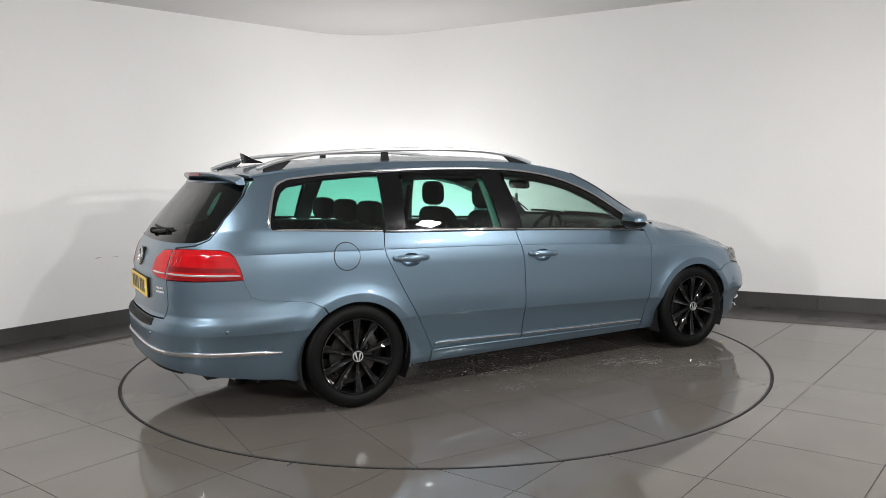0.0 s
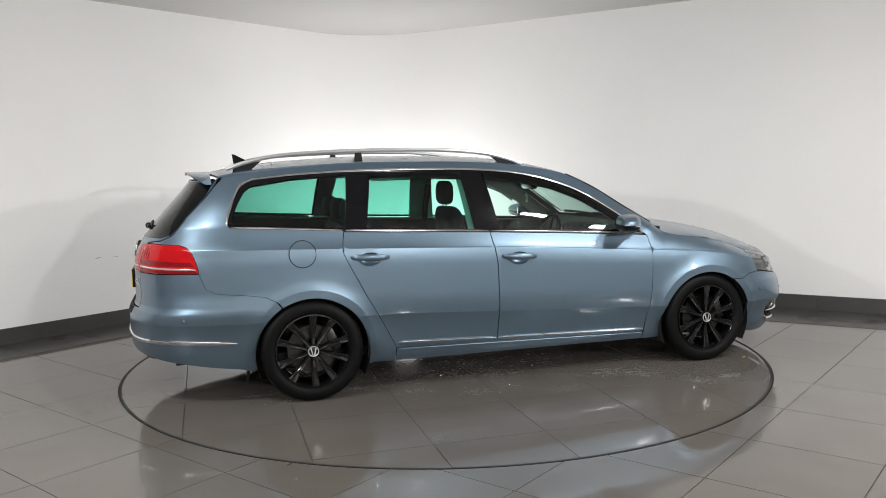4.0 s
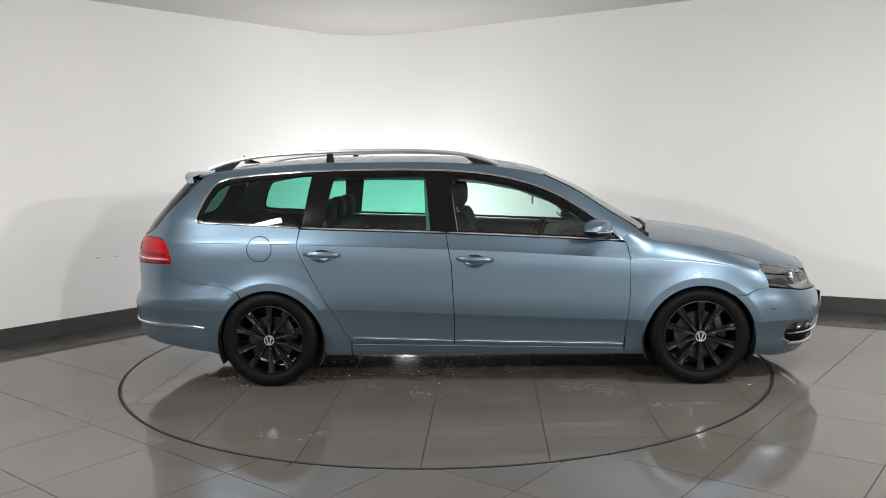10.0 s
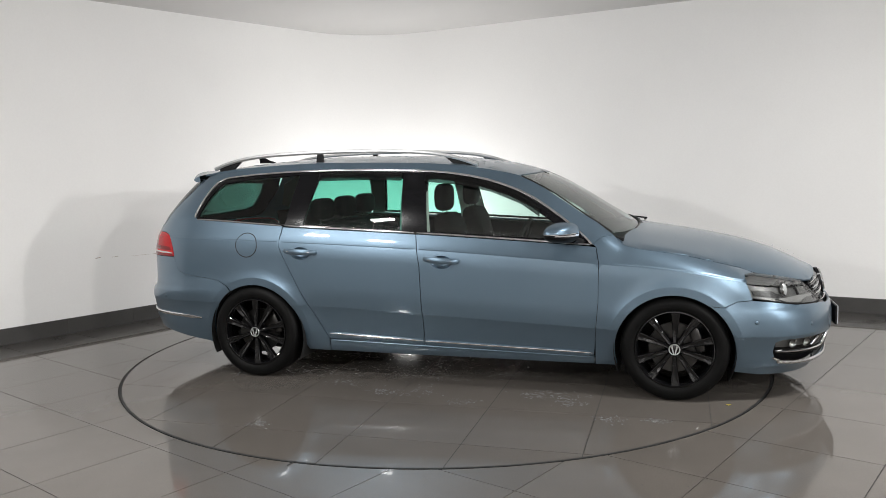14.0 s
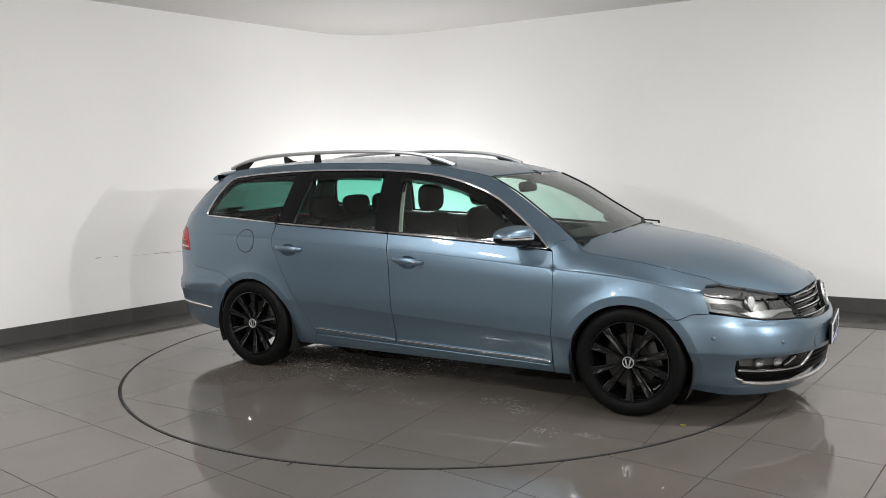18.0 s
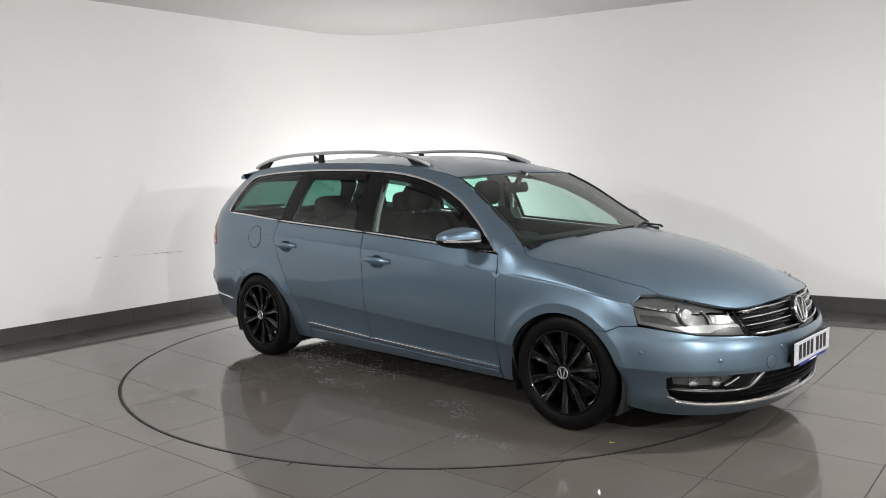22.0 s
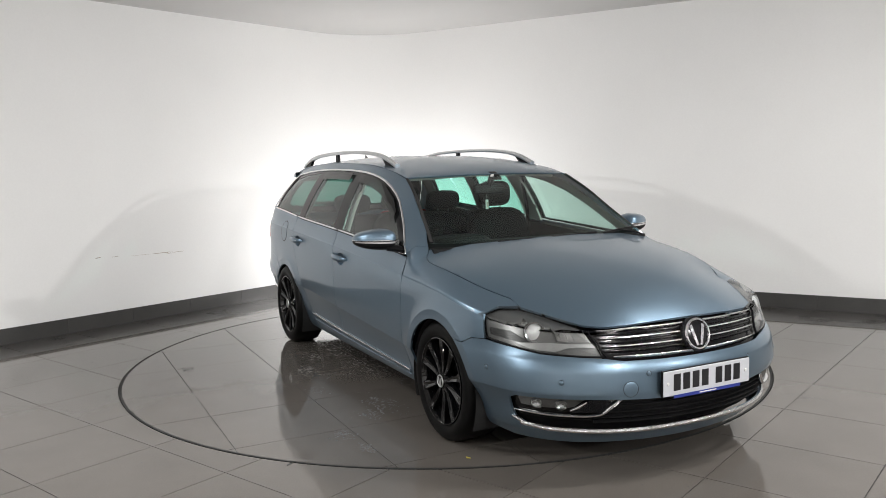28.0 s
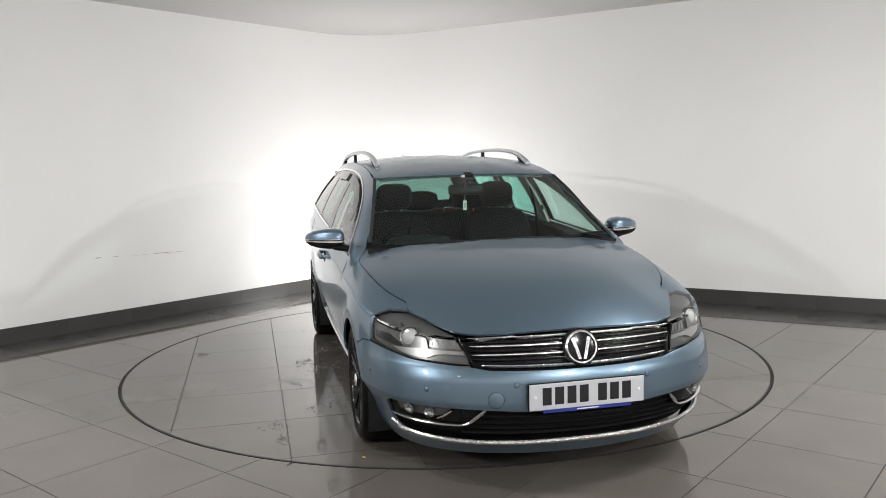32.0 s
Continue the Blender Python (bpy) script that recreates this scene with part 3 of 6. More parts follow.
panel("front_wing", flank(wing), M["paint"], car, "light blue front wing", gap=.0008)
panel("sill", flank([(.893, .180), (.895, .234), (-.17, .250), (-.832, .273), (-.838, .185)]), M["paint"], car, "light blue sill")

LAMP = [at_x(1.735, .711), at_x(1.738, .740), at_y(.665, .740), at_y(.60, .717), at_y(.52, .681), at_y(.487, .60), at_y(.475, .553), at_y(.56, .556), at_y(.70, .567), at_y(.785, .590), at_x(1.775, .615)]
GRILLE_R = [(0, .692), at_y(.19, .687), at_y(.42, .674), at_y(.515, .682), at_y(.483, .60), at_y(.465, .548), at_y(.40, .538), at_y(.2, .536), (0, .536)]
def across(half):
    """Closes a half outline over the car's middle at the nose."""
    return half + [(-u, z) for u, z in half[::-1] if abs(u) > 1e-6]


def across_back(half):
    return half + [(2 * U_END - u, z) for u, z in half[::-1] if abs(u - U_END) > 1e-6]


INTAKE_R = [(0, .356), at_y(.3, .362), at_y(.45, .369), at_y(.59, .373), at_y(.71, .374), at_x(1.945, .372), at_x(1.905, .356), at_x(1.893, .30), at_x(1.905, .256), at_x(1.95, .230), at_y(.67, .212), at_y(.47, .210), at_y(.27, .212), (0, .214)]
bump_r = [(0, .534), at_y(.2, .534), at_y(.40, .536), at_y(.465, .546), at_y(.56, .553), at_y(.70, .564), at_y(.785, .587), *flank(SEAM_F[::-1]), *flank(arch(1.352, 56, -20)), at_x(1.70, .165), at_y(.72, .148), at_y(.5, .142), at_y(.25, .14), (0, .14)]
panel("front_bumper", across(bump_r), M["paint"], car, "light blue front bumper", holes=[across(INTAKE_R)], both=False)
panel("intake_backing", inset(across(INTAKE_R), -.03), M["black_plastic"], car, "matt black lower grille", gap=0, off=-.035, both=False)
panel("grille_backing", across(GRILLE_R), M["black_gloss"], car, "gloss black grille", gap=0.001, off=-.03, both=False)
panel("headlamp_bowl", LAMP, M["lamp_grey"], car, "grey headlamp inside", gap=0, off=-.024)
panel("headlamp_lens", LAMP, M["lens"], car, "clear headlamp lens", gap=0.001, off=.002)

# tail
TAIL_OUT = [at_back(.505, .968), at_back(.56, .974), at_back(.69, .973), at_x(-2.085, .970), at_x(-2.045, .957), at_x(-2.018, .925), at_x(-2.0, .875), at_x(-1.988, .83), at_x(-1.987, .804), at_back(.68, .803), at_back(.50, .803)]
TAIL_IN = [at_back(.495, .968), at_back(.40, .962), at_back(.34, .92), at_back(.315, .86), at_back(.318, .832), at_back(.40, .808), at_back(.49, .803)]
quarter = [*R_LINE[:-1], *belt(-1.143, -1.8, -.004)] + WIN_TOP[1:] + [(.885, .915), (.94, .955), (1.0, .962)]
quarter += [(x, z_top(x) - .001) for x in (.9, .8, .7, .6, .5, .41, .25, .1, -.05, -.2, -.5, -.95, -1.4, -1.7, -1.83)]
quarter = flank(quarter) + [at_back(.572, 1.338), at_back(.634, 1.25), at_back(.680, 1.13), at_back(.698, 1.07), at_back(.690, 1.02), at_back(.640, .990), at_back(.515, .975)] + TAIL_OUT[1:9]
quarter += flank([(-1.951, .710), (-1.89, .686), (-1.72, .667), (-1.62, .651), (-1.55, .614)] + arch(-1.35, 121, -10) + [(-1.0, .188), (-.842, .185)])
panel("rear_quarter", quarter, M["paint"], car, "light blue rear quarter panel and roof frame", gap=.001)
gate = [(U_END, 1.34), at_back(.3, 1.338), at_back(.568, 1.332), at_back(.630, 1.25), at_back(.676, 1.13), at_back(.694, 1.07), at_back(.685, 1.022), at_back(.636, .993), at_back(.51, .977), at_back(.50, .803), at_back(.505, .66), at_back(.47, .585), at_back(.3, .580), (U_END, .580)]
pane_r = [(U_END, 1.328), at_back(.3, 1.326), at_back(.566, 1.328), at_back(.6283, 1.25), at_back(.6743, 1.13), at_back(.6923, 1.071), at_back(.682, 1.026), at_back(.630, 1.006), at_back(.49, 1.002), at_back(.25, 1.000), (U_END, .998)]
clear_r = [(U_END, 1.300), at_back(.3, 1.298), at_back(.50, 1.288), at_back(.550, 1.22), at_back(.585, 1.13), at_back(.590, 1.090), at_back(.55, 1.062), at_back(.25, 1.045), (U_END, 1.043)]
panel("tailgate", across_back(gate), M["paint"], car, "light blue tailgate", holes=[across_back(pane_r)] + [TAIL_IN, [(2 * U_END - u, z) for u, z in TAIL_IN]], both=False)
panel("rear_window", across_back(pane_r), M["glass_rear"], car, "dark tinted rear window", gap=0, thick=0.004, off=-.003, both=False)
panel("window_frit", across_back(pane_r), M["cabin"], car, "black border of the rear window", gap=-.010, thick=.02, off=-.010, holes=[across_back(clear_r)], both=False)
bump_b = [(U_END, .577), at_back(.3, .577), at_back(.475, .582), at_back(.508, .66), at_back(.505, .80), at_back(.68, .80), *flank([(-1.987, .8035), (-1.951, .710), (-1.89, .686), (-1.72, .667), (-1.62, .651), (-1.55, .614)]), *flank(arch(-1.35, 121, 195)), *flank([(-1.70, .19), (-1.78, .215)]), at_x(-2.03, .25), at_back(.61, .285), at_back(.34, .32), (U_END, .325)]
panel("rear_bumper", across_back(bump_b), M["paint"], car, "light blue rear bumper", gap=.001, both=False)
panel("tail_lining", TAIL_OUT, M["cabin"], car, "dark lamp housing", off=-.03, thick=.004)
panel("tail_lining", TAIL_IN, M["cabin"], car, "dark lamp housing", off=-.03, thick=.004)
panel("tail_lamp", TAIL_OUT, M["red_lamp"], car, "red tail lamp", off=.002)
panel("tailgate_lamp", TAIL_IN, M["red_lamp"], car, "red tailgate lamp", off=.002)

# side glass
PANE_Q = [(-1.128, 1.033), (-1.45, 1.052), (-1.765, 1.074), (-1.79, 1.088), (-1.785, 1.12), (-1.745, 1.21), (-1.705, 1.272), (-1.665, 1.300), (-1.43, 1.333), (-1.088, 1.351)]
PANE_R = [(-1.0, 1.025), (-.942, 1.322), (-.915, 1.334), (-.37, 1.330), (-.345, 1.315), (-.31, .993)]
PANE_F = [(-.142, .986), (-.187, 1.30), (-.17, 1.318), (-.05, 1.308), (.15, 1.272), (.35, 1.210), (.50, 1.138), (.62, 1.060), (.73, .980), (.768, .950), (.775, .936)]
frame_out = [(-1.806, 1.066)] + WIN_TOP[1:-1] + [(.86, .925)] + belt(.84, -1.79, .004, 20)
panel("window_frame", flank(frame_out), M["black_gloss"], car, "gloss black window frame", off=-.004, gap=.001, holes=[flank(PANE_Q), flank(PANE_R), flank(PANE_F)])
panel("quarter_window", flank(PANE_Q), M["glass_dark"], car, "dark green quarter window", gap=0, thick=0.004, off=-.006)
panel("door_window", flank(PANE_R), M["glass_dark"], car, "dark green rear door window with raindrops", gap=0, thick=0.004, off=-.006)
panel("door_window", flank(PANE_F), M["glass_side"], car, "green tinted front door window with raindrops", gap=0, thick=0.004, off=-.006)


# ---- bonnet, roof and windscreen, as sheets over the plan ----
BONNET_EDGE = [(1.0, .735, .966)]
for x in (1.03, 1.06, 1.09, 1.13, 1.19, 1.25, 1.34, 1.43, 1.52, 1.6, 1.66, 1.72):
    BONNET_EDGE.append((x, -skin(u_at_x(x, z_top(x)), z_top(x))[1], z_top(x)))
for y, z in ((.665, .735), (.60, .711), (.52, .675), (.42, .669), (.30, .676), (.19, .683), (.08, .688)):
    BONNET_EDGE.append((skin(u_at_y(y, z), z)[0], y, z))
EDGE_Y, EDGE_Z = tuple((x, y) for x, y, z in BONNET_EDGE), tuple((x, z) for x, y, z in BONNET_EDGE)
NOSE_TIP = skin(0, .689)[0]
LAMP_TOP = skin(u_at_y(.665, .735), .735)[0]


def ye_bonnet(x):
    return tab(x, *EDGE_Y)


def bonnet_z(x, y):
    ze = tab(x, *EDGE_Z)
    zc = tab(x, (1.0, 1.005), (1.1, .985), (1.3, .958), (1.64, .906), (1.9, .848), (2.0, .818), (2.08, .786), (2.14, .750), (2.18, .718), (NOSE_TIP, .690))
    f = min(1, abs(y) / ye_bonnet(x))
    away = abs(y) - tab(x, (1.05, .56), (2.1, .40))
    ridge = .009 * math.exp(-(away / (.035 if away > 0 else .11)) ** 2)
    return ze + (max(zc, ze) - ze) * (1 - f ** 2.3) + ridge * (1 - f ** 6) * min(1, max(0, (2.05 - x) / .2))


def over(fn):
    def lift(x, y):
        e = .004
        n = Vector((-(fn(x + e, y) - fn(x - e, y)) / (2 * e), -(fn(x, y + e) - fn(x, y - e)) / (2 * e), 1)).normalized()
        return Vector((x, y, fn(x, y))), n
    return lift


def sheet(name, half, fn, mat, label="", step=0.05, thick=0.012, gap=0.002, lift=None, soften=0):
    poly = half + [(x, -y) for x, y in half[::-1] if abs(y) > 1e-6]
    poly = dense(inset(dense(poly, 0.06), gap), 0.035)
    xs, ys = [p[0] for p in poly], [p[1] for p in poly]
    inner = [(x, y) for x in np.arange(min(xs), max(xs), step) for y in np.arange(min(ys), max(ys), step)]
    v, f = fill(poly, inner)
    if soften:
        lift = softened(v, f, fn, soften)
    return surface_object(name, [(p.x, p.y) for p in v], f, lift or over(fn), mat, car, label, thick)


def edge_z(x, y):
    """Height of the bonnet's edge: along the wing by x, round the nose by y."""
    if x < LAMP_TOP:
        return bonnet_z(x, y)
    return tab(abs(y), (0, .690), (.08, .688), (.19, .683), (.30, .677), (.42, .673), (.50, .678), (.56, .694), (.60, .711), (.665, .735))


def softened(v, f, fn, rounds):
    """The height field on the sheet's own points, evened out between its fixed edges."""
    tri = np.array(f)
    xy = np.array([(p.x, p.y) for p in v])
    z = np.array([fn(*p) for p in xy])
    pairs = np.unique(np.sort(np.concatenate([tri[:, (0, 1)], tri[:, (1, 2)], tri[:, (2, 0)]]), 1), axis=0, return_counts=True)
    edge, count = pairs
    free = np.ones(len(z), bool)
    free[edge[count == 1].ravel()] = False
    z[~free] = [edge_z(*p) for p in xy[~free]]
    near = np.bincount(edge.ravel(), minlength=len(z)).clip(1)
    for _ in range(rounds):
        total = np.bincount(edge[:, 0], z[edge[:, 1]], len(z)) + np.bincount(edge[:, 1], z[edge[:, 0]], len(z))
        z = np.where(free, z * .4 + .6 * total / near, z)
    co = np.column_stack([xy, z])
    face = np.cross(co[tri[:, 1]] - co[tri[:, 0]], co[tri[:, 2]] - co[tri[:, 0]])
    face[face[:, 2] < 0] *= -1
    nrm = np.zeros_like(co)
    for k in range(3):
        np.add.at(nrm, tri[:, k], face)
    for _ in range(12):
        total = np.zeros_like(nrm)
        nrm /= np.linalg.norm(nrm, axis=1)[:, None]
        np.add.at(total, edge[:, 0], nrm[edge[:, 1]])
        np.add.at(total, edge[:, 1], nrm[edge[:, 0]])
        nrm = nrm * .4 + .6 * total / near[:, None]
    nrm /= np.linalg.norm(nrm, axis=1)[:, None]
    table = {(x, y): (Vector(p), Vector(n)) for (x, y), p, n in zip(((p.x, p.y) for p in v), co.tolist(), nrm.tolist())}
    return lambda x, y: table[(x, y)]


sheet("bonnet", [(1.13, 0), (1.12, .2), (1.09, .45), (1.05, .65), (1.02, .744)] + [(x, y) for x, y, z in BONNET_EDGE[1:]] + [(NOSE_TIP, 0)], bonnet_z, M["paint"], "light blue bonnet beaded with rain", .026, gap=.0012, soften=90)


def roof_z(x, y):
    f = min(1.05, abs(y) / y_top(x))
    return z_top(x) + tab(x, (-1.95, .03), (-.5, .045), (.1, .045), (.41, .04)) * (1 - f ** 2.2)


sheet("roof", [(.475, 0), (.465, .25), (.44, .45), (.405, .59)] + [(x, y_top(x) - .001) for x in (.25, .1, -.2, -.6, -.95, -1.4, -1.7)] + [(-1.86, .566), (-1.905, .3), (-1.915, 0)], roof_z, M["paint"], "light blue roof beaded with rain", .06)


def screen(y, z):
    """The windscreen over the front view (y, z)."""
    xe = tab(z, (.93, 1.06), (.968, 1.0), (1.095, .80), (1.225, .60), (1.32, .41), (1.37, .30))
    ye = tab(z, (.93, .75), (.968, .728), (1.095, .677), (1.225, .632), (1.32, .597), (1.37, .58))
    return xe + tab(z, (.95, .12), (1.35, .085)) * (1 - min(1.1, abs(y) / ye) ** 2)


def screen_lift(y, z):
    e = .004
    n = Vector((1, -(screen(y + e, z) - screen(y - e, z)) / (2 * e), -(screen(y, z + e) - screen(y, z - e)) / (2 * e))).normalized()
    return Vector((screen(y, z), y, z)), n


half = [(0, .962), (.3, .962), (.6, .964), (.715, .968), (.700, 1.01), (.668, 1.095), (.645, 1.16), (.622, 1.225), (.604, 1.28), (.59, 1.316), (.45, 1.338), (.25, 1.352), (0, 1.357)]
poly = half + [(-y, z) for y, z in half[::-1] if abs(y) > 1e-6]
poly = dense(inset(dense(poly, 0.06), .003), .035)
v, f = fill(poly, [(y, z) for y in np.arange(-.72, .73, .05) for z in np.arange(.97, 1.36, .04)])
surface_object("windscreen", [(p.x, p.y) for p in v], f, screen_lift, M["glass_front"], car, "pale green windscreen", 0.004)


# ---- wheels ----
def wheel(x, side):
    w = new("wheel")
    w.parent = car
    w.matrix_basis = Matrix.Translation((x, side * .865, .308)) @ Matrix.Scale(1, 4)
    o = side  # outward along y
    bm = bmesh.new()
    prof = [(.222, -.020), (.228, -.004), (.245, .004), (.275, .004), (.295, -.006), (.306, -.022), (.3095, -.05), (.3095, -.17), (.304, -.195), (.285, -.212), (.245, -.214), (.225, -.205)]
    lathe(bm, [(r, o * y) for r, y in prof] + [(prof[0][0], o * prof[0][1])], 64)
    part("tyre", bm, M["rubber"], w, "black low-profile tyre", 40)
    bm = bmesh.new()
    prof = [(.224, -.006), (.2235, .000), (.218, .001), (.213, -.006), (.206, -.03), (.198, -.10), (.205, -.19), (.224, -.20)]
    lathe(bm, [(r, o * y) for r, y in prof], 64)
    part("rim_barrel", bm, M["rim"], w, "gloss black rim", 40)
    for i in range(10):
        a = radians(90 + 36 * i + (1.5 if i % 2 else -1.5))
        bm = bmesh.new()
        rot = Matrix.Rotation(-a, 4, "Y")
        rings = []
        for r, wd, dep, groove in ((.034, .0090, -.010, .000), (.070, .0120, -.015, .003), (.115, .0155, -.013, .006), (.155, .0190, -.008, .008), (.19, .0225, -.004, .006), (.2145, .026, -.004, .001)):
            sec = [(-wd, dep - .032), (-wd * .96, dep - .004), (-wd * .72, dep), (0, dep - groove), (wd * .72, dep), (wd * .96, dep - .004), (wd, dep - .032)]
            rings.append([bm.verts.new(rot @ Vector((r, o * y, w2))) for w2, y in sec])
        for p, q in zip(rings, rings[1:]):
            for j in range(7):
                bm.faces.new((p[j], p[(j + 1) % 7], q[(j + 1) % 7], q[j]))
        bm.faces.new(rings[0]), bm.faces.new(rings[-1])
        part("spoke", bm, M["rim"], w, "", 35)
    for i in range(5):
        a = radians(54 + 72 * i)
        bm = bmesh.new()
        lathe(bm, [(0.0005, o * -.012), (.007, o * -.012), (.008, o * -.015), (.008, o * -.03)], 8, Matrix.Translation((.047 * math.cos(a), 0, .047 * math.sin(a))))
        part("wheel_bolt", bm, M["rim"], w)
    bm = bmesh.new()
    ca = radians(20 if x > 0 else 25)
    box(bm, (.06, .05, .15), Matrix.Rotation(-ca, 4, "Y") @ Matrix.Translation((.135, o * -.075, 0)), .012)
    part("brake_caliper", bm, M["disc"], w, "dull metal brake caliper", 40)
    bm = bmesh.new()
    lathe(bm, [(0.0005, o * -.004), (.036, o * -.006), (.044, o * -.016), (.050, o * -.05)], 32)
    part("hub", bm, M["rim"], w, "", 40)
    bm = bmesh.new()
    lathe(bm, [(0.0005, o * .001), (.028, o * .0005), (.0335, o * -.002), (.034, o * -.008)], 32)
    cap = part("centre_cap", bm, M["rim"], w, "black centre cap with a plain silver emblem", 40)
    bm = bmesh.new()
    lathe(bm, [(.0265, o * .0015), (.0280, o * .0030), (.0315, o * .0030), (.0335, o * -.001)], 32)
    part("cap_ring", bm, M["alu"], cap, "silver ring", 40)
    for k in (-1, 1):
        bm = bmesh.new()
        prism(bm, [(k * .001, -.025), (k * .0075, -.025), (k * .019, .017), (k * .011, .021)], -.0012, .0012, Matrix.Translation((0, o * .0018, 0)) @ Matrix.Rotation(math.pi / 2, 4, "X"))
        part("cap_bar", bm, M["alu"], cap, "plain silver bar")
    bm = bmesh.new()
    lathe(bm, [(.06, o * -.075), (.06, o * -.07), (.148, o * -.07), (.148, o * -.092), (.06, o * -.092)], 40)
    part("brake_disc", bm, M["disc"], w, "worn steel brake disc", 30)
    return w


for x in (1.3555, -1.3555):
    for side in (-1, 1):
        wheel(x, side)

# wheel housings and floor
for x in (1.352, -1.35):
    for s in (-1, 1):
        bm = bmesh.new()
        pr = [(x + .345 * math.cos(radians(a)), .29 + .345 * math.sin(radians(a))) for a in range(-28, 209, 8)]
        v0 = [bm.verts.new((px, s * .850, pz)) for px, pz in pr]
        v1 = [bm.verts.new((px, s * .56, pz)) for px, pz in pr]
        for i in range(len(pr) - 1):
            bm.faces.new((v0[i], v0[i + 1], v1[i + 1], v1[i]))
        bm.faces.new(v1)
        part("wheel_housing", bm, M["under"], car, "", 30)
bm = bmesh.new()
box(bm, (4.2, 1.1, .03), Matrix.Translation((-.05, 0, .235)))
box(bm, (1.95, 1.54, .03), Matrix.Translation((0, 0, .225)))
rim_line = [skin(1.25 * k / 12, .14) for k in range(-12, 13)]
prism(bm, [(1.08, .62)] + [(x - .05, y * .93) for x, y in rim_line if x > 1.75] + [(1.08, -.62)] if rim_line[0][1] > 0 else [(1.08, -.62)] + [(x - .05, y * .93) for x, y in rim_line if x > 1.75] + [(1.08, .62)], .158, .172)
box(bm, (.75, 1.10, .03), Matrix.Translation((-1.65, 0, .262)))
part("underbody", bm, M["under"], car, "black underbody")


# ---- trim on the flanks ----
TOP_LINE = [(-1.816, 1.072)] + WIN_TOP[1:] + [(.879, .912)]
strip("window_chrome", smooth_line(flank(TOP_LINE), 1), .015, .005, M["chrome"], car, "chrome window surround", off=.001)
for a, b in ((-1.80, -1.150), (-1.130, -.222), (-.205, .872)):
    strip("belt_chrome", flank(belt(a, b, .0, 12)), .013, .005, M["chrome"], car, "chrome belt strip", off=.001)
for a, b, za, zb2 in ((-.822, -.180, .304, .280), (-.164, .884, .279, .249)):
    n = 10
    strip("door_moulding", flank([(a + (b - a) * i / n, za + (zb2 - za) * i / n) for i in range(n + 1)]), .040, .008, M["paint"], car, "light blue door moulding")
    strip("moulding_chrome", flank([(a + (b - a) * i / n, za + .009 + (zb2 - za) * i / n) for i in range(n + 1)]), .011, .004, M["chrome"], car, "chrome strip", off=.007)
strip("sill_edge", flank([(.88 - 1.70 * i / 20, .228 + .036 * i / 20) for i in range(21)]), .012, .006, M["paint"], car)

# fuel flap
ring = [at_x(-1.396 + .079 * math.cos(radians(a)), .893 + .079 * math.sin(radians(a))) for a in range(0, 361, 10)]
strip("fuel_flap_gap", ring, .007, .0012, M["rubber_gap"], car, "dark gap round the fuel flap", both=False)
disc = [at_x(-1.396 + .076 * math.cos(radians(a)), .893 + .076 * math.sin(radians(a))) for a in range(0, 360, 10)]
panel("fuel_flap", disc, M["paint"], car, "round light blue fuel flap", gap=0, off=.0015, both=False, thick=.004)


def handle(x0, x1, z0, z1):
    xm, zm = (x0 + x1) / 2, (z0 + z1) / 2
    for s in (-1, 1):
        h = new("door_handle")
        h.parent = car
        tagged(h, "light blue door handle with a chrome insert")
        bm = bmesh.new()
        path = []
        for i in range(13):
            f = i / 12
            x, z = x0 + (x1 - x0) * f, z0 + (z1 - z0) * f
            y = half_width(x, z) + .004 + .034 * math.sin(math.pi * f) ** .45
            path.append((x, s * y, z))
        rings = []
        for i, (x, y, z) in enumerate(path):
            k = .45 + .55 * math.sin(math.pi * i / 12) ** .5
            rings.append([bm.verts.new((x, y + s * a * k, z + b2 * k)) for a, b2 in oval(.012, .021, 10)])
        for p, q in zip(rings, rings[1:]):
            for j in range(10):
                bm.faces.new((p[j], p[(j + 1) % 10], q[(j + 1) % 10], q[j]))
        bm.faces.new(rings[0]), bm.faces.new(rings[-1])
        part("grip", bm, M["paint"], h, "", 50)
        bm = bmesh.new()
        sweep(bm, [(x, y + s * .0085, z) for x, y, z in path[2:-2]], oval(.0025, .0028, 6))
        part("chrome_insert", bm, M["chrome"], h, "chrome insert", 50)
        bm = bmesh.new()
        rings = []
        for share, deep in ((1.02, .001), (.97, .008), (.85, .020), (.55, .030), (.2, .033)):
            rings.append([])
            for px, pz in cup_line(x0, x1, z0, z1):
                px, pz = xm + (px - xm) * share, zm - .013 + (pz - zm + .013) * share
                rings[-1].append(bm.verts.new((px, s * (half_width(px, pz) - deep), pz)))
        for p, q in zip(rings, rings[1:]):
            for j in range(24):
                bm.faces.new((p[j], p[(j + 1) % 24], q[(j + 1) % 24], q[j]))
        bm.faces.new(rings[-1])
        part("finger_cup", bm, M["paint"], h, "", 60)


for ends in CUPS:
    handle(*ends)

# wind deflectors over the door windows
def band(pts, drop):
    return pts + [(x, z - drop) for x, z in pts[::-1]]


panel("wind_deflector", flank(band([(-.94, 1.352), (-.6, 1.356), (-.35, 1.348)], .050)), M["tint_strip"], car, "smoked plastic wind deflector", gap=0, off=.010, thick=.003)
panel("wind_deflector", flank(band([(-.195, 1.342), (.04, 1.318), (.25, 1.272), (.44, 1.198), (.56, 1.122)], .052)), M["tint_strip"], car, "smoked plastic wind deflector", gap=0, off=.010, thick=.003)


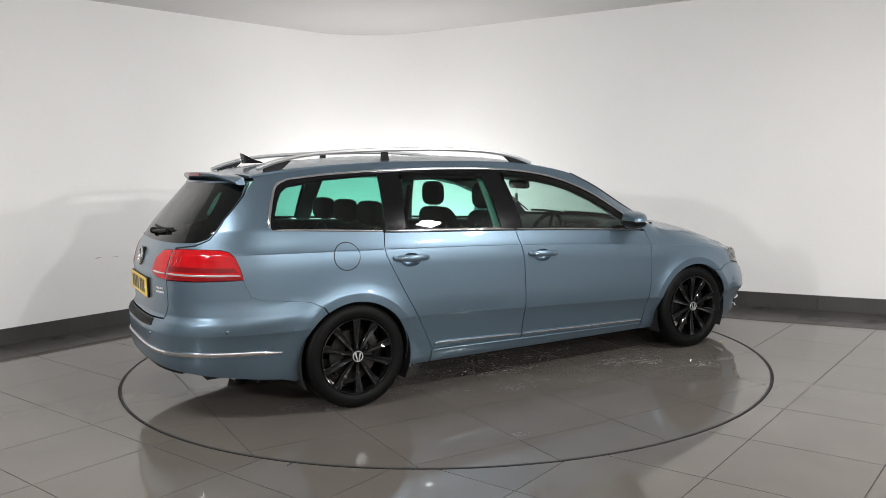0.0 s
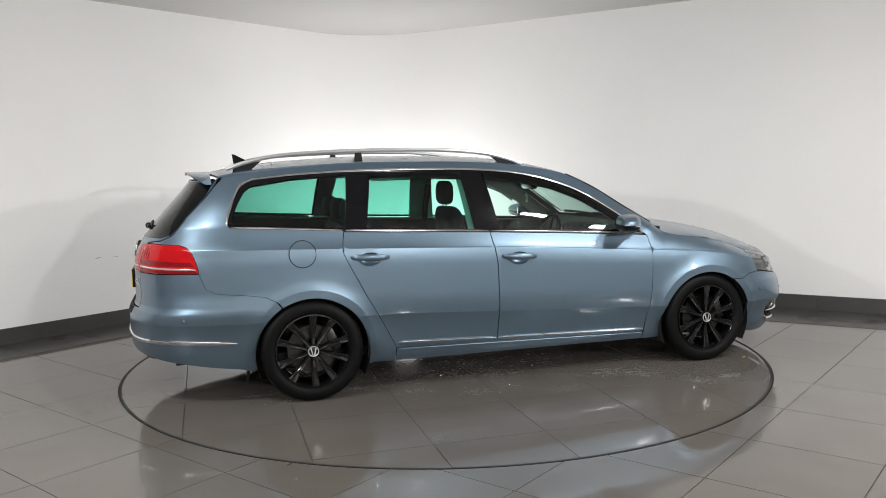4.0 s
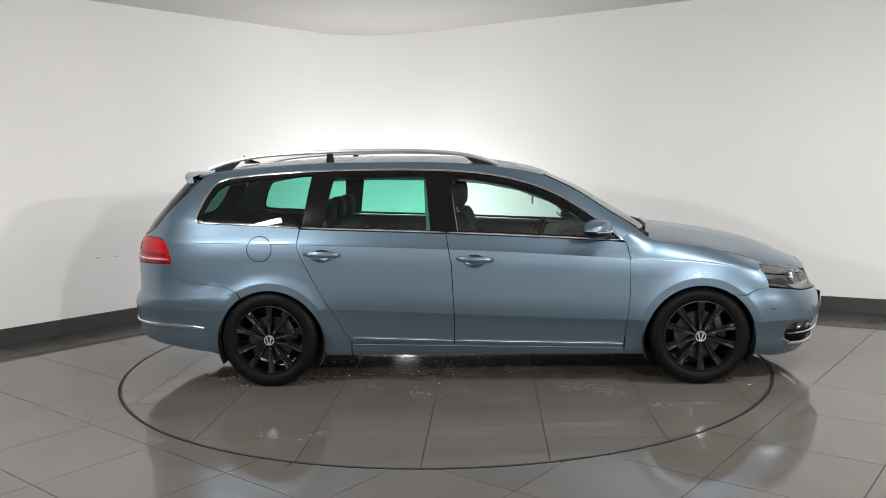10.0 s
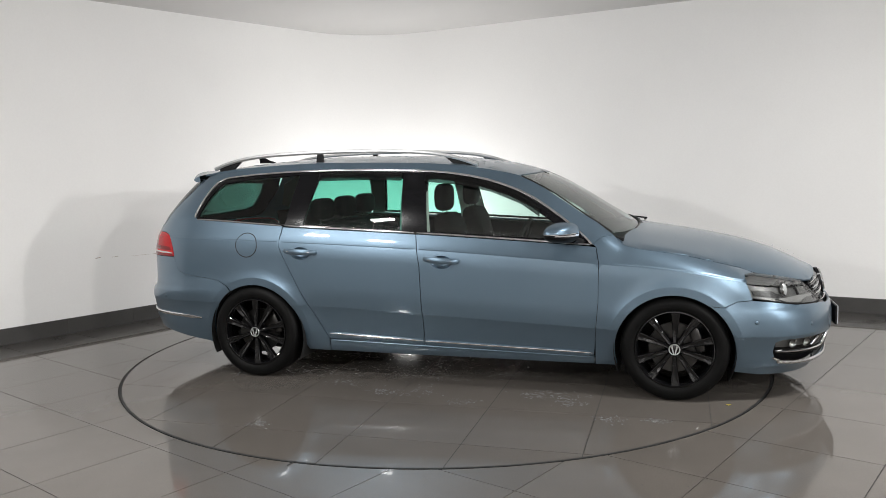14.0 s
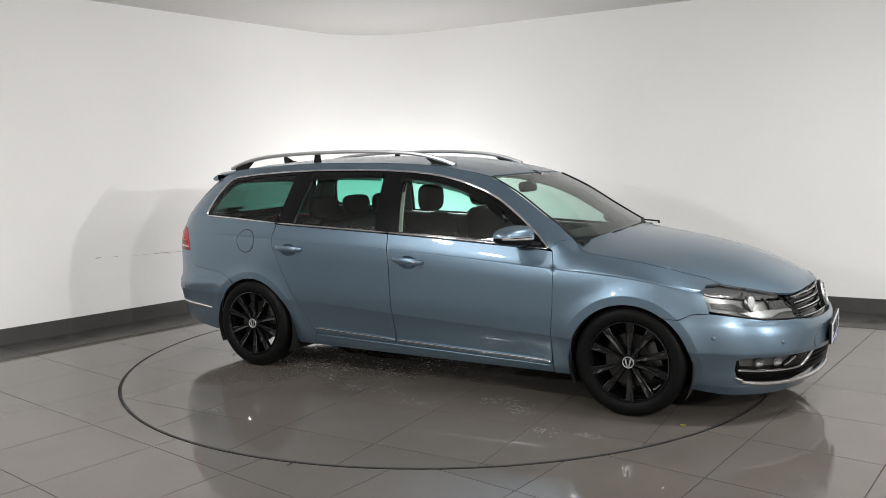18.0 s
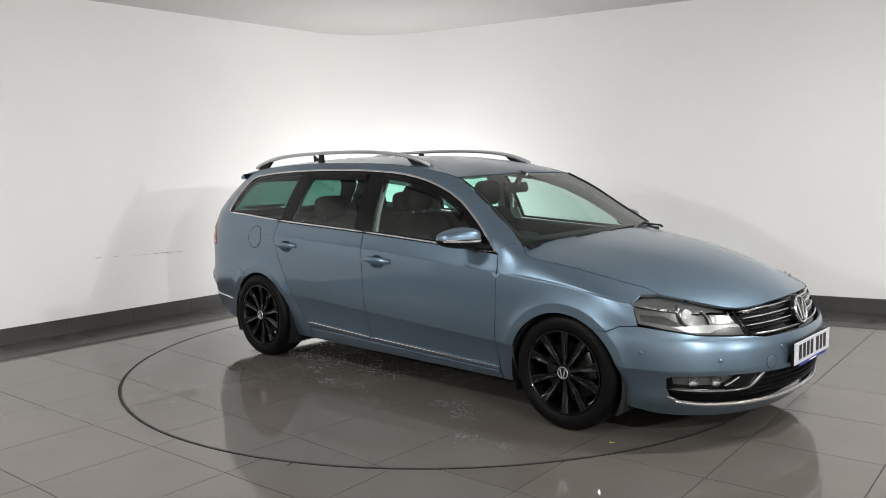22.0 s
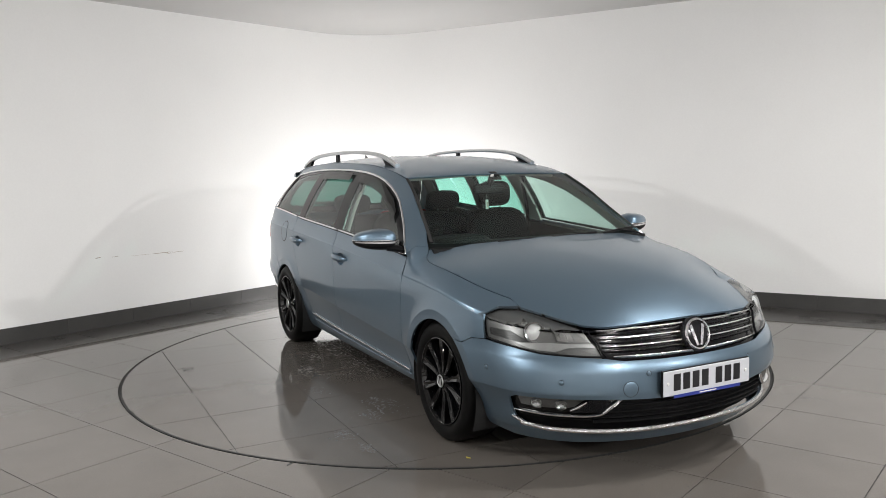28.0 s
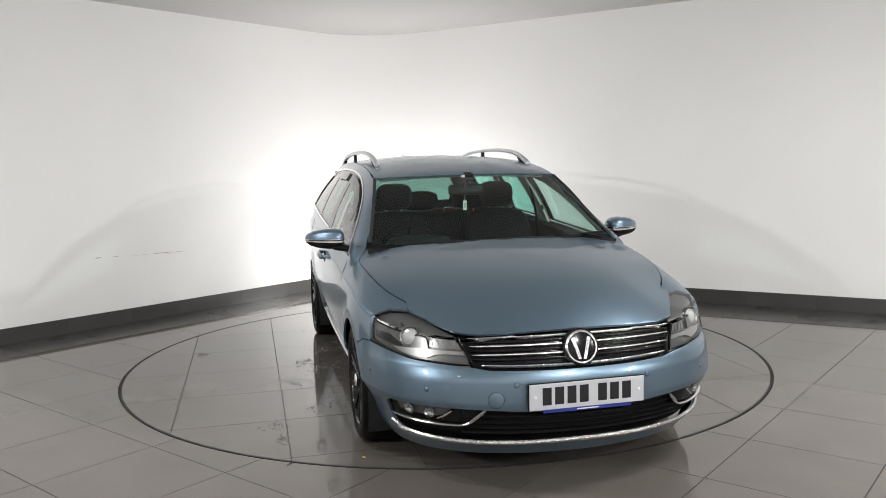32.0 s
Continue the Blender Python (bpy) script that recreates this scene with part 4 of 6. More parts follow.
# ---- door mirrors ----
def egg(bm, centre, size, power=2.6, rows=12, cols=20, cut=None):
    """A soft box: a superellipsoid, in part if cut keeps only some heights."""
    def s(v, e):
        return math.copysign(abs(v) ** e, v)
    e = 2 / power
    grid = []
    lo, hi = cut or (-90, 90)
    for i in range(rows + 1):
        a = radians(lo + (hi - lo) * i / rows)
        grid.append([bm.verts.new(Vector(centre) + Vector((size[0] * s(math.cos(a), e) * s(math.cos(b), e), size[1] * s(math.cos(a), e) * s(math.sin(b), e), size[2] * s(math.sin(a), e)))) for b in (2 * math.pi * j / cols for j in range(cols))])
    for p, q in zip(grid, grid[1:]):
        for j in range(cols):
            bm.faces.new((p[j], p[(j + 1) % cols], q[(j + 1) % cols], q[j]))
    bm.faces.new(grid[0][::-1]), bm.faces.new(grid[-1])
    bmesh.ops.remove_doubles(bm, verts=bm.verts, dist=.0004)
    return bm


def bend_mirror(bm, s):
    """Sweeps the housing back and narrows it towards its tip."""
    for v in bm.verts:
        f = (abs(v.co.y) - .84) / .19
        v.co.x = .735 + (v.co.x - .735) * (1.08 - .30 * max(f, 0)) - .055 * max(f, 0) ** 1.5
        v.co.z = .985 + (v.co.z - .985) * (1.08 - .34 * max(f, 0) ** 2)
    return bm


for s in (-1, 1):
    mir = new("door_mirror")
    mir.parent = car
    tagged(mir, "light blue door mirror with a black base")
    at, size = (.735, s * .940, .986), (.086, .110, .060)
    bm = bend_mirror(egg(bmesh.new(), at, size, 3.0, 12, 28, (.5, 90)), s)
    part("cap", bm, M["paint"], mir, "light blue cap", 50)
    bm = bend_mirror(egg(bmesh.new(), at, (.0872, .1112, .060), 3.0, 2, 28, (-.15, .5)), s)
    part("chrome_line", bm, M["chrome"], mir, "thin chrome line", 50)
    bm = bend_mirror(egg(bmesh.new(), at, (.086, .110, .056), 3.0, 10, 28, (-90, -.15)), s)
    part("shell", bm, M["black_plastic"], mir, "matt black lower shell", 50)
    bm = bend_mirror(egg(bmesh.new(), at, (.0868, .1108, .056), 3.0, 2, 28, (-9, -2)), s)
    bmesh.ops.delete(bm, geom=[f for f in bm.faces if f.calc_center_median().x < .69 or abs(f.normal.z) > .9], context="FACES")
    part("indicator", bm, M["clear_strip"], mir, "clear side indicator", 50)
    bm = bmesh.new()
    sweep(bm, [(.80, s * .79, .928), (.78, s * .83, .935), (.755, s * .88, .942)], oval(.05, .020, 10))
    part("arm", bm, M["black_plastic"], mir, "matt black arm", 50)
    bm = bmesh.new()
    prism(bm, [(.075 * math.cos(radians(a)) if abs(math.cos(radians(a))) < .9 else .072 * math.copysign(1, math.cos(radians(a))), .044 * math.sin(radians(a))) for a in range(0, 360, 15)], 0, .004, Matrix.Translation((.655, s * .93, .985)) @ Matrix.Rotation(-math.pi / 2, 4, "Y") @ Matrix.Rotation(math.pi / 2, 4, "Z"))
    part("mirror_glass", bm, M["mirror"], mir, "mirror glass")
panel("mirror_sail", flank([(.768, .936), (.760, .975), (.785, .990), (.845, .945), (.855, .928)]), M["black_gloss"], car, "black sail panel behind the mirror", gap=0, off=.004, thick=.006)

# ---- roof ----
for s in (-1, 1):
    rail = new("roof_rail")
    rail.parent = car
    tagged(rail, "satin aluminium roof rail on black feet")
    line = smooth_line([(-1.80, 1.400), (-1.70, 1.437), (-1.52, 1.476), (-1.25, 1.493), (-.944, 1.500), (-.6, 1.500), (-.354, 1.490), (-.15, 1.472), (.0, 1.440), (.125, 1.396)], 2)
    bm = bmesh.new()
    sweep(bm, [(x, s * (.525 - .012 * max(0, x)), z) for x, z in line], [(-.014, -.012), (.014, -.012), (.018, -.002), (.014, .010), (.004, .013), (-.008, .012), (-.016, .006), (-.018, -.004)])
    part("rail_bar", bm, M["alu"], rail, "satin aluminium bar", 40)
    for x0, x1 in ((-1.76, -1.50), (-.13, .09)):
        bm = bmesh.new()
        pts = []
        for i in range(7):
            x = x0 + (x1 - x0) * i / 6
            zt = float(np.interp(x, [p[0] for p in line], [p[1] for p in line])) - .010
            pts.append((x, zt))
        if x0 < -1:
            shut = pts[:4] + [(x0 + .17, pts[4][1] - .006), (x0 + .10, roof_z(x0 + .10, .525) - .008), (x0, roof_z(x0, .525) - .01)]
        else:
            shut = [(x0 + .04, pts[1][1] - .004)] + pts[2:] + [(x1, roof_z(x1, .525) - .01), (x0 + .10, roof_z(x0 + .1, .525) - .008)]
        prism(bm, [(x, z) for x, z in shut], -.011, .011, Matrix.Translation((0, s * .525, 0)) @ Matrix.Rotation(math.pi / 2, 4, "X"))
        part("rail_foot", bm, M["black_plastic"], rail, "black rail foot")
    bm = bmesh.new()
    prism(bm, [(-1.012, 1.425), (-.958, 1.425), (-.966, 1.494), (-1.002, 1.494)], -.010, .010, Matrix.Translation((0, s * .525, 0)) @ Matrix.Rotation(math.pi / 2, 4, "X"))
    part("rail_post", bm, M["black_plastic"], rail, "black rail post")
bm = bmesh.new()
fin = [(-1.60, 1.445, .012), (-1.64, 1.456, .015), (-1.68, 1.476, .012), (-1.715, 1.496, .006), (-1.735, 1.500, .004)]
left = [bm.verts.new((x, w2, 1.435)) for x, z, w2 in fin]
right = [bm.verts.new((x, -w2, 1.435)) for x, z, w2 in fin]
crest = [bm.verts.new((x - .01, 0, z)) for x, z, w2 in fin]
for i in range(4):
    bm.faces.new((left[i], left[i + 1], crest[i + 1], crest[i])), bm.faces.new((crest[i], crest[i + 1], right[i + 1], right[i]))
bm.faces.new((left[4], right[4], crest[4])), bm.faces.new((left[0], crest[0], right[0])), bm.faces.new(left[::-1] + right)
part("antenna_fin", bm, M["black_gloss"], car, "black shark fin aerial", 40)

# spoiler over the rear window
rows = []
bm = bmesh.new()
for i in range(25):
    y = -.590 + 1.18 * i / 24
    f = abs(y) / .590
    back = -2.045 + .105 * f ** 3
    zt = roof_z(-1.895, y)
    tip = 1.386 - .058 * f ** 4
    run = back + 1.895
    under = 1.334 - .022 * f ** 3
    pr = [(-1.895 + run * q, zt + .0015 + (tip - zt) * q ** 1.6) for q in (0, .3, .6, .85, .97)]
    pr += [(back, tip - .007 * (1 - .5 * f)), (back - run * .06, tip - .020 * (1 - .6 * f)), (-1.895 + run * .60, under + .008 * (1 - f)), (-1.895 + run * .3, under), (-1.888, under)]
    rows.append([bm.verts.new((x, y, z)) for x, z in pr])
for p, q in zip(rows, rows[1:]):
    for j in range(len(p) - 1):
        bm.faces.new((p[j], q[j], q[j + 1], p[j + 1]))
bm.faces.new(rows[0]), bm.faces.new(rows[-1][::-1])
spoiler = part("spoiler", bm, M["paint"], car, "light blue roof spoiler", 45)
bm = bmesh.new()
sweep(bm, [(-2.045 + .10 * (abs(y) / .572) ** 2.2 - .001, y, 1.379 - .020 * (abs(y) / .572) ** 2) for y in np.linspace(-.17, .17, 9)], [(-.004, -.011), (.003, -.011), (.003, .006), (-.004, .006)])
part("brake_light", bm, M["red_deep"], spoiler, "red high brake light")

# ---- tail details ----
strip("tail_strip", [at_back(.515, .838), at_back(.60, .836), at_back(.70, .834), at_x(-2.04, .832), at_x(-2.0, .829)], .012, .003, M["clear_strip"], car, "silver strip in the tail lamp", off=.004)
strip("tail_strip", [at_back(.49, .838), at_back(.42, .838), at_back(.335, .842)], .012, .003, M["clear_strip"], car, "silver strip in the tail lamp", off=.004)
panel("tail_inner", [at_back(.51, .880), at_back(.60, .880), at_back(.70, .876), at_x(-2.03, .872), at_x(-2.012, .848), at_back(.70, .850), at_back(.51, .852)], M["red_deep"], car, "deep red lamp field", gap=0, off=.0030, thick=.003)
panel("tail_inner", [at_back(.51, .826), at_back(.60, .825), at_back(.70, .823), at_x(-2.0, .822), at_x(-1.995, .808), at_back(.68, .808), at_back(.51, .808)], M["red_deep"], car, "deep red lamp field", gap=0, off=.0030, thick=.003)
for y2 in (.535, .56, .585):
    strip("tail_rib", [at_back(y2, .955), at_back(y2 + .004, .885)], .012, .002, M["red_deep"], car, "deep red lamp rib", off=.002)
tail_chrome = [at_x(-1.79, .382), at_x(-1.95, .392), at_back(.74, .397), at_back(.6, .398), at_back(.47, .400), at_back(.3, .412), at_back(.15, .420), (U_END, .422)]
tail_chrome += [(2 * U_END - u, z) for u, z in tail_chrome[-2::-1]]
strip("bumper_chrome", tail_chrome, .026, .008, M["chrome"], car, "chrome rear bumper strip", both=False)
skirt_b = [(U_END, .330), at_back(.34, .325), at_back(.58, .292), at_back(.54, .255), at_back(.3, .262), (U_END, .265)]
panel("diffuser", across_back(skirt_b), M["black_plastic"], car, "matt black lower bumper", off=-.022, both=False)
pad = [(U_END, .575), at_back(.2, .575), at_back(.37, .574), at_back(.37, .536), at_back(.2, .530), (U_END, .530)]
panel("sill_guard", across_back(pad), M["black_plastic"], car, "black loading sill guard", gap=0, off=.006, thick=.009, both=False)
for i in range(4):
    zz = .537 + .0095 * i
    strip("guard_rib", [at_back(.35, zz), at_back(.2, zz), (U_END, zz), (2 * U_END - at_back(.2, zz)[0], zz), (2 * U_END - at_back(.35, zz)[0], zz)], .004, .003, M["black_plastic"], car, off=.006, both=False)


def plate(name, mat, m, label, backing):
    """A number plate: its characters are plain bars."""
    pl = new(name)
    pl.parent = car
    tagged(pl, label)
    pl.matrix_basis = m
    bm = bmesh.new()
    box(bm, (.526, .014, .117), Matrix.Translation((0, .007, 0)), .004)
    part("plate_backing", bm, M["black_plastic"], pl, "black plate holder")
    bm = bmesh.new()
    box(bm, (.520, .005, .111), Matrix.Translation((0, -.0025, 0)), .0015, 1)
    part("plate_face", bm, mat, pl)
    x = -.205
    for wide in (.05, .05, .05, .05, 0, .05, .05, .05):
        if wide:
            bm = bmesh.new()
            box(bm, (wide * .80, .0012, .075), Matrix.Translation((x + wide * .45, -.0054, .002)))
            part("print_bar", bm, M["ink"], pl)
        x += .0555 if wide else .028
    for sx in (-.235, .235):
        bm = bmesh.new()
        lathe(bm, [(.0005, -.0085), (.006, -.008), (.008, -.005)], 12, Matrix.Translation((sx, 0, .0)))
        part("screw_cap", bm, M["white"], pl, "white screw cap", 40)
    if backing:
        bm = bmesh.new()
        box(bm, (.40, .003, .014), Matrix.Translation((.0, -.0055, -.062)))
        part("dealer_strip", bm, M["blue_strip"], pl, "dark blue strip with small print")
        bm = bmesh.new()
        box(bm, (.10, .001, .005), Matrix.Translation((.0, -.0075, -.062)))
        part("print_bar", bm, M["white"], pl)


plate("front_plate", M["plate_white"], pose(2.313, 0, .428, 0, 0, 90), "white number plate with black printed bars", True)
plate("rear_plate", M["plate_yellow"], pose(-2.392, 0, .735, 0, 0, -90), "yellow number plate with black printed bars", False)


def badge(centre, r, facing, tilt=0.0):
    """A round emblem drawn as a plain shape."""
    m = Matrix.Translation(centre) @ Matrix.Rotation(radians(90 if facing > 0 else -90), 4, "Z") @ Matrix.Rotation(radians(tilt), 4, "X")
    em = new("emblem")
    em.parent = car
    em.matrix_basis = m
    tagged(em, "round chrome emblem on a black disc")
    bm = bmesh.new()
    lathe(bm, [(.0005, -.002), (r * .9, -.002), (r * 1.10, .004), (r * 1.12, .02)], 40)
    part("emblem_disc", bm, M["black_gloss"], em, "black disc", 40)
    bm = bmesh.new()
    lathe(bm, [(r * .84, -.002), (r * .87, -.008), (r * .95, -.009), (r, -.004), (r * 1.0, .002)], 48)
    part("emblem_ring", bm, M["wet_chrome"], em, "chrome ring", 40)
    for k in (-1, 1):
        bm = bmesh.new()
        prism(bm, [(k * r * .05, -r * .72), (k * r * .24, -r * .72), (k * r * .62, r * .52), (k * r * .40, r * .62)], 0, .005, Matrix.Translation((0, -.002, 0)) @ Matrix.Rotation(math.pi / 2, 4, "X"), .0012)
        part("emblem_bar", bm, M["wet_chrome"], em, "plain chrome bar")


badge((2.250, 0, .614), .073, 1, -14)
badge((-2.374, 0, .897), .052, -1, -10)
for i, (w2, zz) in enumerate(((.085, .752), (.105, .730))):
    bm = bmesh.new()
    p, n = skin_point(*at_back(.43, zz), .002)
    turn = Matrix.Translation(p) @ Vector((0, -1, 0)).rotation_difference(n).to_matrix().to_4x4()
    for k in range(4):
        box(bm, (w2 / 4 * .75, .002, .011), turn @ Matrix.Translation((-w2 / 2 + w2 / 4 * (k + .5), 0, 0)))
    part("model_badge", bm, M["chrome"], car, "small chrome badge drawn as bars")
bm = bmesh.new()
wp = [Vector((-2.297, .0, 1.045)), Vector((-2.292, -.06, 1.045)), Vector((-2.284, -.18, 1.05)), Vector((-2.270, -.30, 1.06))]
sweep(bm, wp, oval(.012, .010, 8))
egg(bm, (-2.293, .0, 1.045), (.022, .035, .020), 2.4, 6, 10)
wiper_r = part("rear_wiper", bm, M["black_plastic"], car, "black rear wiper", 40)
bm = bmesh.new()
sweep(bm, [Vector((-2.266, .06, 1.068)), Vector((-2.270, -.08, 1.064)), Vector((-2.264, -.24, 1.064)), Vector((-2.248, -.36, 1.070))], [(-.004, -.010), (.004, -.010), (.004, .010), (-.004, .010)])
part("wiper_blade", bm, M["black_plastic"], wiper_r, "black wiper blade")


def button(u, z, r, mat, name, label, both=True):
    for s in ((1, -1) if both else (1,)):
        p, n = skin_point(u, z, .0)
        p, n = Vector((p.x, s * p.y, p.z)), Vector((n.x, s * n.y, n.z))
        m = Matrix.Translation(p) @ Vector((0, -1, 0)).rotation_difference(n).to_matrix().to_4x4()
        bm = bmesh.new()
        lathe(bm, [(.0005, -.003), (r * .8, -.0028), (r, -.001), (r * 1.05, .002)], 20, m)
        sensor = part(name, bm, mat, car, label, 40)
        bm = bmesh.new()
        lathe(bm, [(r * 1.02, .001), (r * 1.03, -.0008), (r * (1.03 + .0012 / r), -.0008), (r * (1.03 + .0016 / r), .001)], 20, m)
        part("sensor_ring", bm, M["rubber_gap"], sensor, "", 40)


for uz in (at_x(1.80, .478), at_y(.655, .448), at_y(.30, .475)):
    button(*uz, .0105, M["paint"], "parking_sensor", "light blue parking sensor")
for uz in (at_x(-2.084, .528), at_back(.36, .49)):
    button(*uz, .0105, M["paint"], "parking_sensor", "light blue parking sensor")
button(*at_y(.385, .412), .033, M["paint"], "tow_cover", "round light blue towing eye cover", False)

# ---- nose details ----
def bowed(half_y, z, n=8, drop=0.0):
    """A line over the nose from one side to the other at height z, falling by drop towards its ends."""
    us = [at_y(half_y * i / n, z - drop * (i / n) ** 2) if i else (0, z) for i in range(n + 1)]
    return [(-u, zz) for u, zz in us[:0:-1]] + us


for zz, hy, dr in ((.668, .475, .008), (.632, .468, .006), (.596, .462, .004)):
    strip("grille_bar", bowed(hy, zz, 9, dr), .013, .014, M["wet_chrome"], car, "chrome grille bar beaded with rain", off=-.016, both=False)
    strip("grille_blade", bowed(hy, zz - .016, 9, dr), .016, .006, M["black_gloss"], car, "gloss black grille blade", off=-.018, both=False)
strip("grille_bar", bowed(.43, .552, 9, -.002), .012, .008, M["wet_chrome"], car, "chrome lower grille bar", off=-.012, both=False)
strip("grille_end", [at_y(.505, .666), at_y(.482, .60), at_y(.462, .552)], .012, .006, M["black_gloss"], car, "gloss black grille end", off=-.006)
for zz in (.330, .303, .276, .250):
    strip("intake_slat", bowed(.52, zz, 9), .010, .012, M["black_plastic"], car, "matt black slat", off=-.028, both=False)
low_chrome = [at_x(1.890, .264), at_x(1.925, .246), at_y(.74, .234), at_y(.67, .222), at_y(.47, .214), at_y(.27, .213), at_y(.13, .217), (0, .218)]
low_chrome += [(-u, z) for u, z in low_chrome[-2::-1]]
strip("bumper_chrome", low_chrome, .020, .010, M["wet_chrome"], car, "chrome front bumper strip beaded with rain", both=False)

FOG = [at_x(1.940, .358), at_y(.70, .363), at_y(.60, .364), at_y(.560, .360), at_y(.600, .320), at_y(.63, .309), at_y(.72, .305), at_x(1.925, .306), at_x(1.922, .335)]
panel("fog_lamp_bowl", FOG, M["lamp_grey"], car, "grey fog lamp inside", gap=0, off=-.034, thick=.004)
panel("fog_lamp_lens", FOG, M["lens"], car, "clear fog lamp lens", gap=0, off=-.006, thick=.004)
FOG_BLACK = [at_y(.55, .364), at_y(.45, .362), at_y(.50, .306), at_y(.61, .302)]
panel("fog_surround", FOG_BLACK, M["black_gloss"], car, "gloss black fog lamp surround", gap=0, off=-.010, thick=.01)
strip("fog_chrome", smooth_line([at_y(.425, .366), at_y(.455, .335), at_y(.490, .302), at_y(.53, .292), at_y(.62, .291), at_y(.72, .294), at_x(1.908, .299)], 1), .011, .008, M["chrome"], car, "chrome fog lamp trim", off=-.004)
strip("fog_chrome", [at_y(.432, .364), at_y(.465, .330), at_y(.495, .302)], .020, .007, M["chrome"], car, "chrome fog lamp trim", off=-.004)
strip("fog_chrome", [at_y(.560, .356), at_y(.590, .328), at_y(.615, .313)], .016, .006, M["chrome"], car, "chrome fog lamp trim", off=-.010)
for zz in (.284, .270):
    strip("intake_slat", [at_y(.53, zz), at_y(.62, zz), at_y(.72, zz + .003), at_x(1.915, zz + .005)], .007, .010, M["black_plastic"], car, "matt black slat", off=-.022)
for y2, rr in ((.725, .026), (.650, .026)):
    for s in (-1, 1):
        p, n = skin_point(*at_y(y2, .334), -.020)
        p, n = Vector((p.x, -s * p.y, p.z)), Vector((n.x, -s * n.y, n.z))
        m = Matrix.Translation(p) @ Vector((0, -1, 0)).rotation_difference(n).to_matrix().to_4x4()
        bm = bmesh.new()
        lathe(bm, [(.0005, .012), (rr * .6, .008), (rr * .95, -.004), (rr, -.008), (rr * 1.06, -.006)], 20, m)
        part("fog_reflector", bm, M["bowl"], car, "bright fog lamp reflector", 40)
# headlamp insides: a round projector, a ribbed square reflector, a silver bar between and a dark turn signal
for s in (-1, 1):
    p, n = skin_point(*at_y(.705, .655), -.022)
    p, n = Vector((p.x, -s * p.y, p.z)), Vector((n.x, -s * n.y, n.z))
    n = (n + Vector((1.0, 0, 0))).normalized()
    m = Matrix.Translation(p) @ Vector((0, -1, 0)).rotation_difference(n).to_matrix().to_4x4()
    rr = .046
    bm = bmesh.new()
    lathe(bm, [(rr * .80, .006), (rr * .84, -.004), (rr, -.007), (rr * 1.05, -.003), (rr * 1.06, .012)], 28, m)
    bowl = part("lamp_reflector", bm, M["bowl"], car, "bright ring round the projector", 40)
    bm = bmesh.new()
    lathe(bm, [(.0005, -.012), (rr * .35, -.010), (rr * .65, -.004), (rr * .82, .004)], 24, m)
    part("projector_lens", bm, M["bulb"], bowl, "domed projector lens", 60)
SQUARE = [at_y(.512, .668), at_y(.58, .676), at_y(.635, .672), at_y(.632, .618), at_y(.575, .612), at_y(.502, .612)]
panel("lamp_square", SQUARE, M["bowl"], car, "bright square lamp reflector", gap=.002, off=-.020, thick=.006)
for k in range(5):
    f = (k + .5) / 5
    strip("lamp_flute", [at_y(.512 + .120 * f, .664 + .006 * f), at_y(.506 + .122 * f, .617)], .003, .002, M["lamp_grey"], car, off=-.020)
strip("square_edge", [at_y(.638, .674), at_y(.635, .640), at_y(.634, .614)], .006, .010, M["lamp_dark"], car, "dark reflector edge", off=-.020)
panel("lamp_bar", [at_y(.770, .606), at_y(.72, .608), at_y(.66, .612), at_y(.60, .608), at_y(.50, .606), at_y(.492, .590), at_y(.56, .594), at_y(.605, .590), at_y(.648, .574), at_y(.70, .578), at_y(.735, .585)], M["lamp_silver"], car, "silver bar inside the headlamp", gap=0, off=-.012, thick=.014)
panel("lamp_dish", [at_y(.490, .584), at_y(.56, .588), at_y(.60, .584), at_y(.635, .570), at_y(.56, .562), at_y(.482, .559)], M["lamp_grey"], car, "grey lower lamp dish", gap=0, off=-.019, thick=.006)
panel("turn_signal", [at_x(1.778, .660), at_y(.778, .656), at_y(.758, .635), at_y(.722, .614), at_y(.755, .608), at_x(1.79, .628)], M["lamp_dark"], car, "dark turn signal in the headlamp", gap=0, off=-.019, thick=.006)
strip("lamp_edge", LAMP[6:], .008, .004, M["black_plastic"], car, "black headlamp edge", off=-.002)

